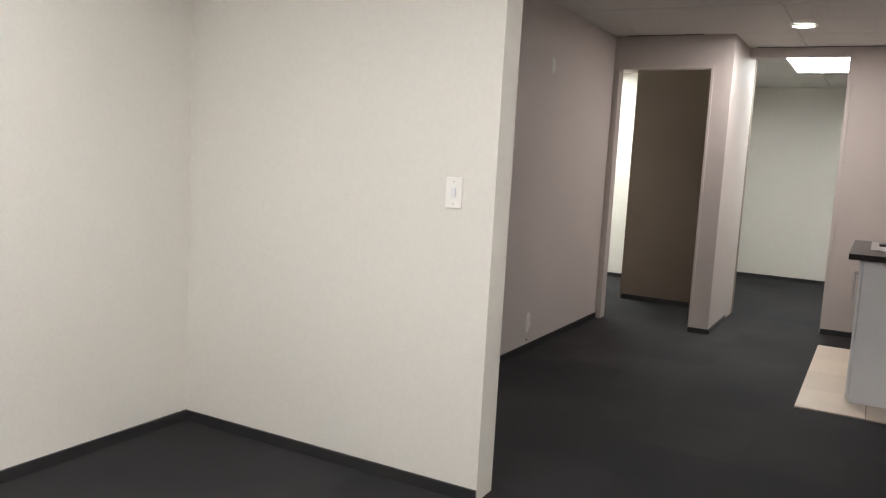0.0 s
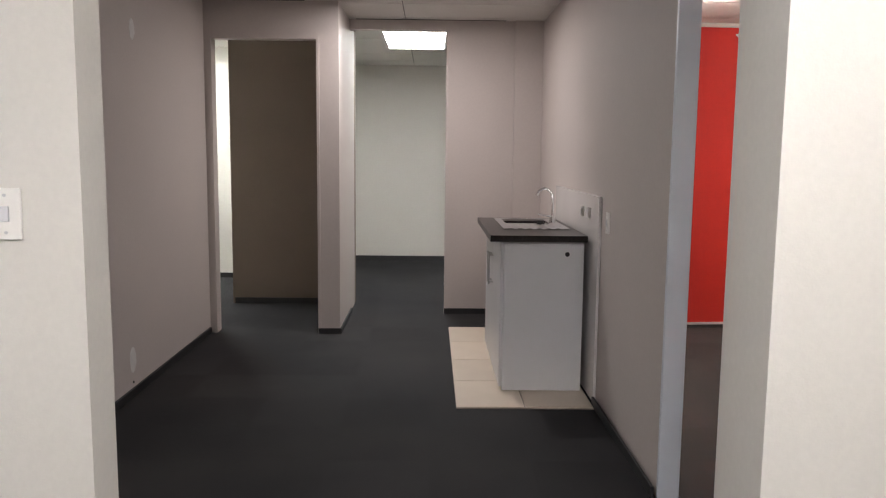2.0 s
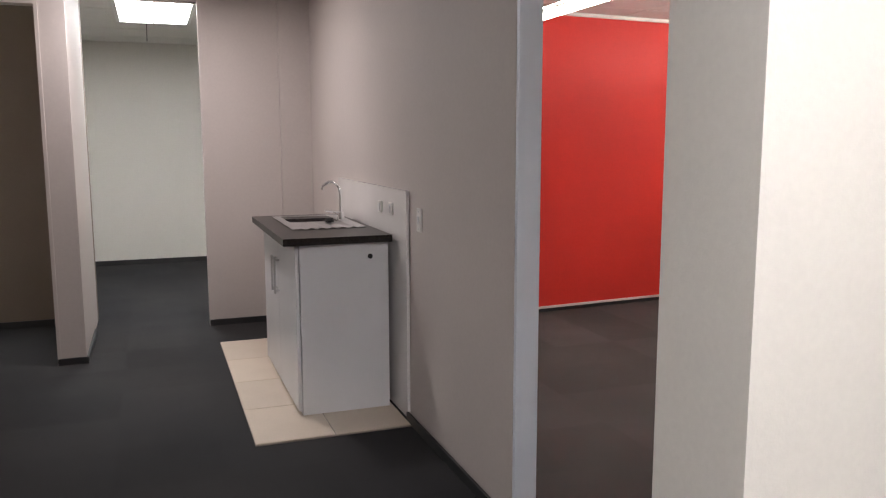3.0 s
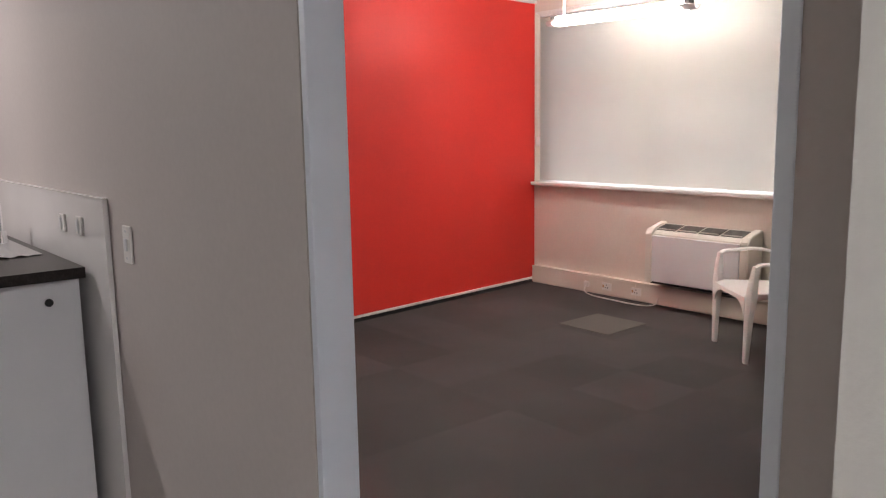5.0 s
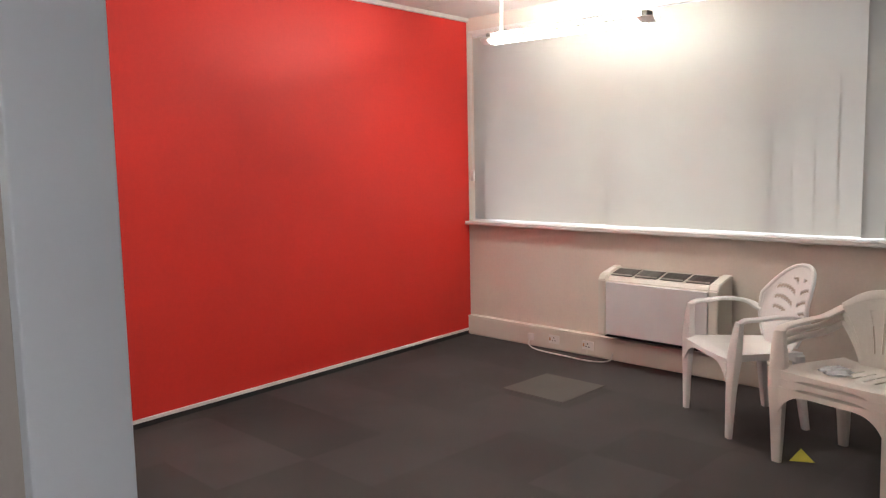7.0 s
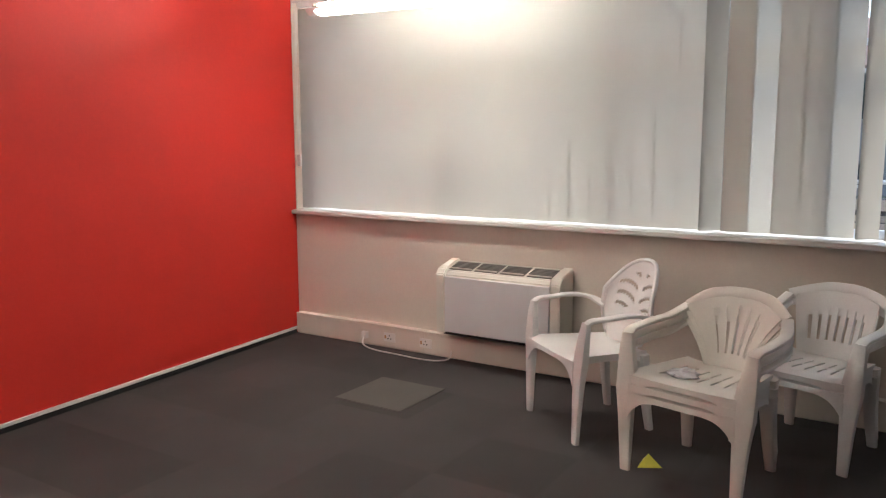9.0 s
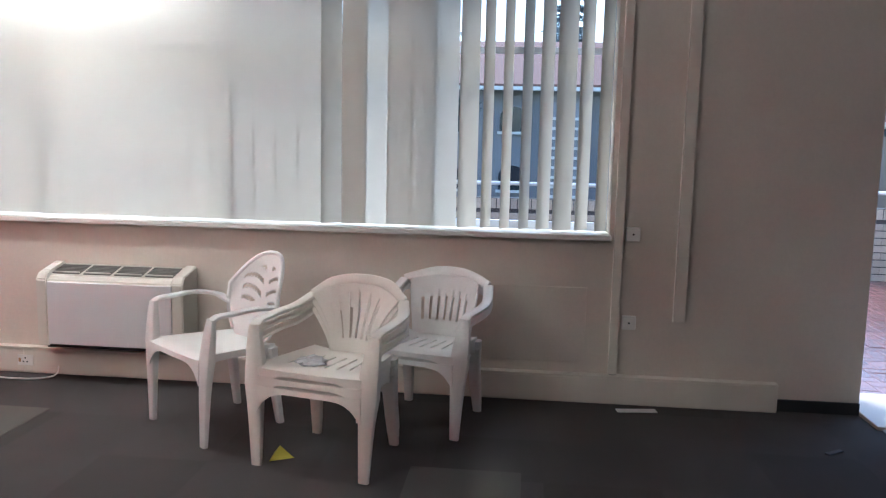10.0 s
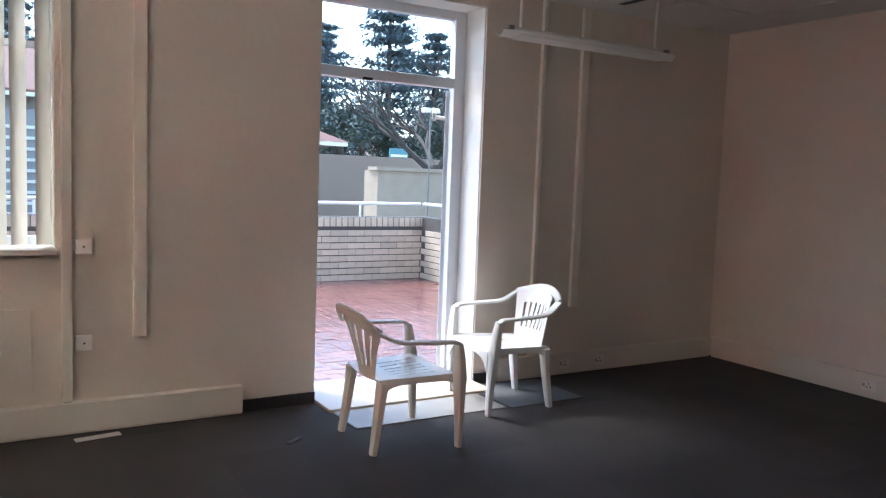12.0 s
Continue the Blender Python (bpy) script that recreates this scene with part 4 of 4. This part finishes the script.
for k in range(9):
    part("louvre", boxes((-1.08, -0.98, -2.9 + 0.05, -2.35, 0.5 + 0.42 * k, 0.62 + 0.42 * k)), WHITE, stair)
    part("louvre", boxes((-1.08, -0.98, -1.9, -1.4, 0.5 + 0.42 * k, 0.62 + 0.42 * k)), WHITE, stair)

def parked_car(m, label):
    c = thing("parked_car", m, label, "car", "parked cars")
    bm = bmesh.new()
    prof = [(-2.1, 0.35), (-2.1, 0.75), (-1.3, 0.95), (-0.7, 1.4), (0.9, 1.42), (1.6, 0.98), (2.1, 0.85), (2.1, 0.35)]
    a = [bm.verts.new((x, -0.82 if z < 1.2 else -0.66, z)) for x, z in prof]
    b = [bm.verts.new((x, 0.82 if z < 1.2 else 0.66, z)) for x, z in prof]
    bm.faces.new(a), bm.faces.new(b[::-1])
    for i in range(8):
        j = (i + 1) % 8
        bm.faces.new((a[i], b[i], b[j], a[j]))
    bmesh.ops.bevel(bm, geom=list(bm.edges), offset=0.06, segments=2, affect="EDGES")
    part("body", bm, CARPAINT, c, smooth=True)
    part("side_glass", boxes((-0.75, 0.95, -0.775, 0.775, 1.02, 1.3), bevel=0.05), DARKGLASS, c)
    for x in (-1.3, 1.3):
        for s in (-1, 1):
            w = part("wheel", rod(bmesh.new(), (x, s * 0.68, 0.31), (x, s * 0.86, 0.31), 0.31, n=20), TYRE, c)
            part("rim", rod(bmesh.new(), (x, s * 0.85, 0.31), (x, s * 0.875, 0.31), 0.19, n=14), STEEL, w)

parked_car(pose(13.0, -4.95, -1.2, 0, 0, 95), "silver parked car below the patio")
sign = thing("road_sign", pose(28, -14.96, -0.42), "blue and white estate sign board on posts", "sign")
part("board", boxes((-0.05, 0.05, -0.4, 0.4, 2.25, 2.75), bevel=0.01), material("teal_sign", (0.1, 0.28, 0.33), 0.5, vary=0.2), sign)
part("stripe", boxes((-0.06, -0.05, -0.36, 0.36, 2.42, 2.52)), WHITE, sign)
for s in (-0.3, 0.3):
    part("post", rod(bmesh.new(), (0.08, s, -0.6), (0.08, s, 2.75), 0.03), GRILL, sign)
camera_post = thing("floodlight", pose(9.6, -5.8, -1.4), "white twin floodlight on a slim post", "floodlight")
part("post", rod(bmesh.new(), (0, 0, 0), (0, 0, 3.56), 0.012), GRILL, camera_post)
for s in (-1, 1):
    part("head", boxes((-0.05, 0.05, s * 0.07 - 0.05, s * 0.07 + 0.05, 3.51, 3.58), bevel=0.015), WHITE, camera_post)
far_block = thing("far_house", pose(70, -36, -1.0), "pale distant house among trees", "house")
part("wall", boxes((-3, 3, -3, 3, 0, 5.5)), PLASTER, far_block)
part("roof", boxes((-3.4, 3.4, -3.4, 3.4, 5.5, 5.9)), ROOF, far_block)
for k in range(3):
    for z in (1.2, 3.5):
        part("window", boxes((-3.05, -2.98, -2.2 + 1.6 * k, -1.2 + 1.6 * k, z, z + 1.1)), DARKGLASS, far_block)

# ---- trees ----
def leaf_cloud(centres, size, count, seed, flat=1.0):
    """Many small bent leaf clumps scattered round the centres."""
    r = random.Random(seed)
    verts, faces = [], []
    for cx, cy, cz, spread in centres:
        for _ in range(count):
            p = Vector((cx + r.gauss(0, spread), cy + r.gauss(0, spread), cz + r.gauss(0, spread * flat)))
            q = Euler((r.uniform(-0.9, 0.9), r.uniform(-0.9, 0.9), r.uniform(0, 6.3))).to_matrix()
            s = size * r.uniform(0.5, 1.3)
            k = len(verts)
            for o in ((-s, 0, 0), (0, -0.35 * s, 0.1 * s), (s, 0, -0.15 * s), (0, 0.35 * s, 0.1 * s)):
                verts.append(tuple(p + q @ Vector(o)))
            faces.append((k, k + 1, k + 2, k + 3))
    me = bpy.data.meshes.new("crown")
    me.from_pydata(verts, [], faces)
    return me

def conifer(x, y, height, seed):
    r = random.Random(seed)
    t = thing("conifer_tree", pose(x, y, -1.1), "tall cedar behind the garden wall, distance haze in its needle colour", "tree", "background trees")
    part("trunk", rod(bmesh.new(), (0, 0, 0), (0, 0, height), 0.35, 0.05), BARK, t)
    centres = []
    z = height * 0.22
    bm = bmesh.new()
    while z < height:
        reach = (1 - z / height) ** 0.8 * height * 0.3 + 0.3
        for k in range(5):
            a = r.uniform(0, 6.3)
            rr = reach * r.uniform(0.6, 1.1)
            rod(bm, (0, 0, z), (rr * math.cos(a), rr * math.sin(a), z + 0.1 * rr), 0.07, 0.02, 5)
            for f in (0.4, 0.7, 1.0):
                centres.append((rr * f * math.cos(a), rr * f * math.sin(a), z + 0.1 * rr * f, 0.2 + 0.13 * rr))
        z += height * 0.055
    part("branchwork", bm, BARK, t)
    crown = new("crown", leaf_cloud(centres, 0.24, 34, seed, 0.35))
    crown.data.materials.append(NEEDLE)
    crown.parent = t

def broad_tree(x, y, height, seed, label, leaves=40, mat=LEAF):
    r = random.Random(seed)
    t = thing("garden_tree", pose(x, y, -1.2), label, "tree", "background trees")
    part("trunk", rod(bmesh.new(), (0, 0, 0), (0.1, 0.1, height * 0.45), 0.28, 0.16), BARK, t)
    bm = bmesh.new()
    tips = []
    def grow(p, d, length, rad, depth):
        q = p + d * length
        rod(bm, p, q, rad, rad * 0.6, 5)
        if depth == 0:
            tips.append((q.x, q.y, q.z, height * 0.05))
            return
        for _ in range(3):
            e = (d + Vector((r.uniform(-0.8, 0.8), r.uniform(-0.8, 0.8), r.uniform(-0.25, 0.6)))).normalized()
            grow(q, e, length * r.uniform(0.6, 0.85), rad * 0.6, depth - 1)
    for k in range(4):
        a = k * 1.6 + r.uniform(-0.3, 0.3)
        grow(Vector((0.1, 0.1, height * 0.4)), Vector((math.cos(a), math.sin(a), 0.8)).normalized(), height * 0.2, 0.11, 3)
    part("branchwork", bm, BARK, t)
    if leaves:
        crown = new("crown", leaf_cloud(tips, 0.17, leaves, seed))
        crown.data.materials.append(mat)
        crown.parent = t

for x, y, h, s in ((44, -22.5, 13.5, 1), (48, -28, 12, 2), (46, -18, 11.5, 3), (54, -34, 13, 4), (60, -25, 14, 5), (62, -40, 14, 6), (52, -13, 10.5, 7), (58, -3, 13, 8), (60, 6, 12, 9), (56, 14, 12, 10)):
    conifer(x, y, h, s)
broad_tree(19, -11.6, 6.2, 21, "bare-limbed garden tree beyond the wall", 0)
broad_tree(32, -21, 6.5, 22, "leafy garden tree beyond the wall", 45)
broad_tree(34, -16, 6, 23, "leafy garden tree beyond the wall", 45)
broad_tree(38, -27, 7, 24, "leafy garden tree beyond the wall", 45)
broad_tree(30, 4.6, 5.5, 25, "dark green tree beside the office block", 45)

# ---- pieces: tiles, bricks, pavers ----
def slab_mesh(name, sx, sy, sz, mat, bevel=0.004):
    bm = bmesh.new()
    box(bm, -sx / 2, sx / 2, -sy / 2, sy / 2, -sz, 0)
    top_edges = [e for e in bm.edges if all(v.co.z > -1e-6 for v in e.verts)]
    bmesh.ops.bevel(bm, geom=top_edges, offset=bevel, segments=1, affect="EDGES")
    me = bpy.data.meshes.new(name)
    bm.to_mesh(me)
    bm.free()
    me.materials.append(mat)
    return me

TM = slab_mesh("tile", 0.366, 0.485, 0.008, TILE, 0.002)
for i in range(2):
    for j in range(4):
        piece("tile", TM, tiles, pose(-0.756 + 0.1855 + 0.371 * i, 1.176 + 0.2455 + 0.491 * j, 0.011))

PM = slab_mesh("paver", 0.196, 0.096, 0.03, PAVER)
rng = random.Random(7)
rest_v, rest_f = [], []
near = 0
for i in range(0, 45):
    for j in range(0, 144):
        kind = (i - j) % 4
        if kind in (0, 3):
            turned = kind == 3
            px, py = (4.62 + 0.1 * i + 0.05, -5.4 + 0.1 * j + 0.1) if turned else (4.62 + 0.1 * i + 0.1, -5.4 + 0.1 * j + 0.05)
            m = pose(px, py, -0.045 + rng.uniform(-0.002, 0.002), rng.uniform(-0.5, 0.5), rng.uniform(-0.5, 0.5), 90 if turned else 0)
            if py < -2.9 and near < 300:
                piece("paver", PM, patio, m)
                near += 1
            else:
                k = len(rest_v)
                rest_v += [tuple(m @ v.co) for v in PM.vertices]
                rest_f += [tuple(k + q for q in f.vertices) for f in PM.polygons]
me = bpy.data.meshes.new("paver_field")
me.from_pydata(rest_v, [], rest_f)
me.materials.append(PAVER)
field = tagged(new("paver_field", me), "", "", "", "stuff")
field.parent = patio

BM = slab_mesh("brick", 0.2225, 0.068, 0.03, BRICK, 0.003)
rest_v, rest_f = [], []
def lay(m, single):
    if single:
        piece("brick", BM, wall_p, m)
        return
    k = len(rest_v)
    rest_v.extend(tuple(m @ v.co) for v in BM.vertices)
    rest_f.extend(tuple(k + q for q in f.vertices) for f in BM.polygons)
for c in range(8):
    z = -0.01 + 0.0785 * c
    for k in range(64):
        y = -5.52 + 0.226 * k + (0.113 if c % 2 else 0)
        if -5.42 < y < 8.8:
            lay(pose(9.07, y, z, 0, 0, 0) @ Matrix.Rotation(radians(-90), 4, "Y") @ Matrix.Rotation(radians(90), 4, "Z"), y < -3.0)
    for k in range(18):
        x = 8.97 - 0.226 * k - (0.113 if c % 2 else 0)
        lay(pose(x, -5.42, z, -90, 0, 0), k < 8)
for k in range(184):
    y = -5.52 + 0.078 * k
    if y < 8.8:
        lay(pose(9.066, y, 0.676, 0, 0, 0) @ Matrix.Rotation(radians(-90), 4, "Y") @ Matrix.Diagonal((0.5, 1, 1, 1)), y < -3.0)
me = bpy.data.meshes.new("brick_courses")
me.from_pydata(rest_v, [], rest_f)
me.materials.append(BRICK)
tagged(new("brick_courses", me), "", "", "", "stuff").parent = wall_p
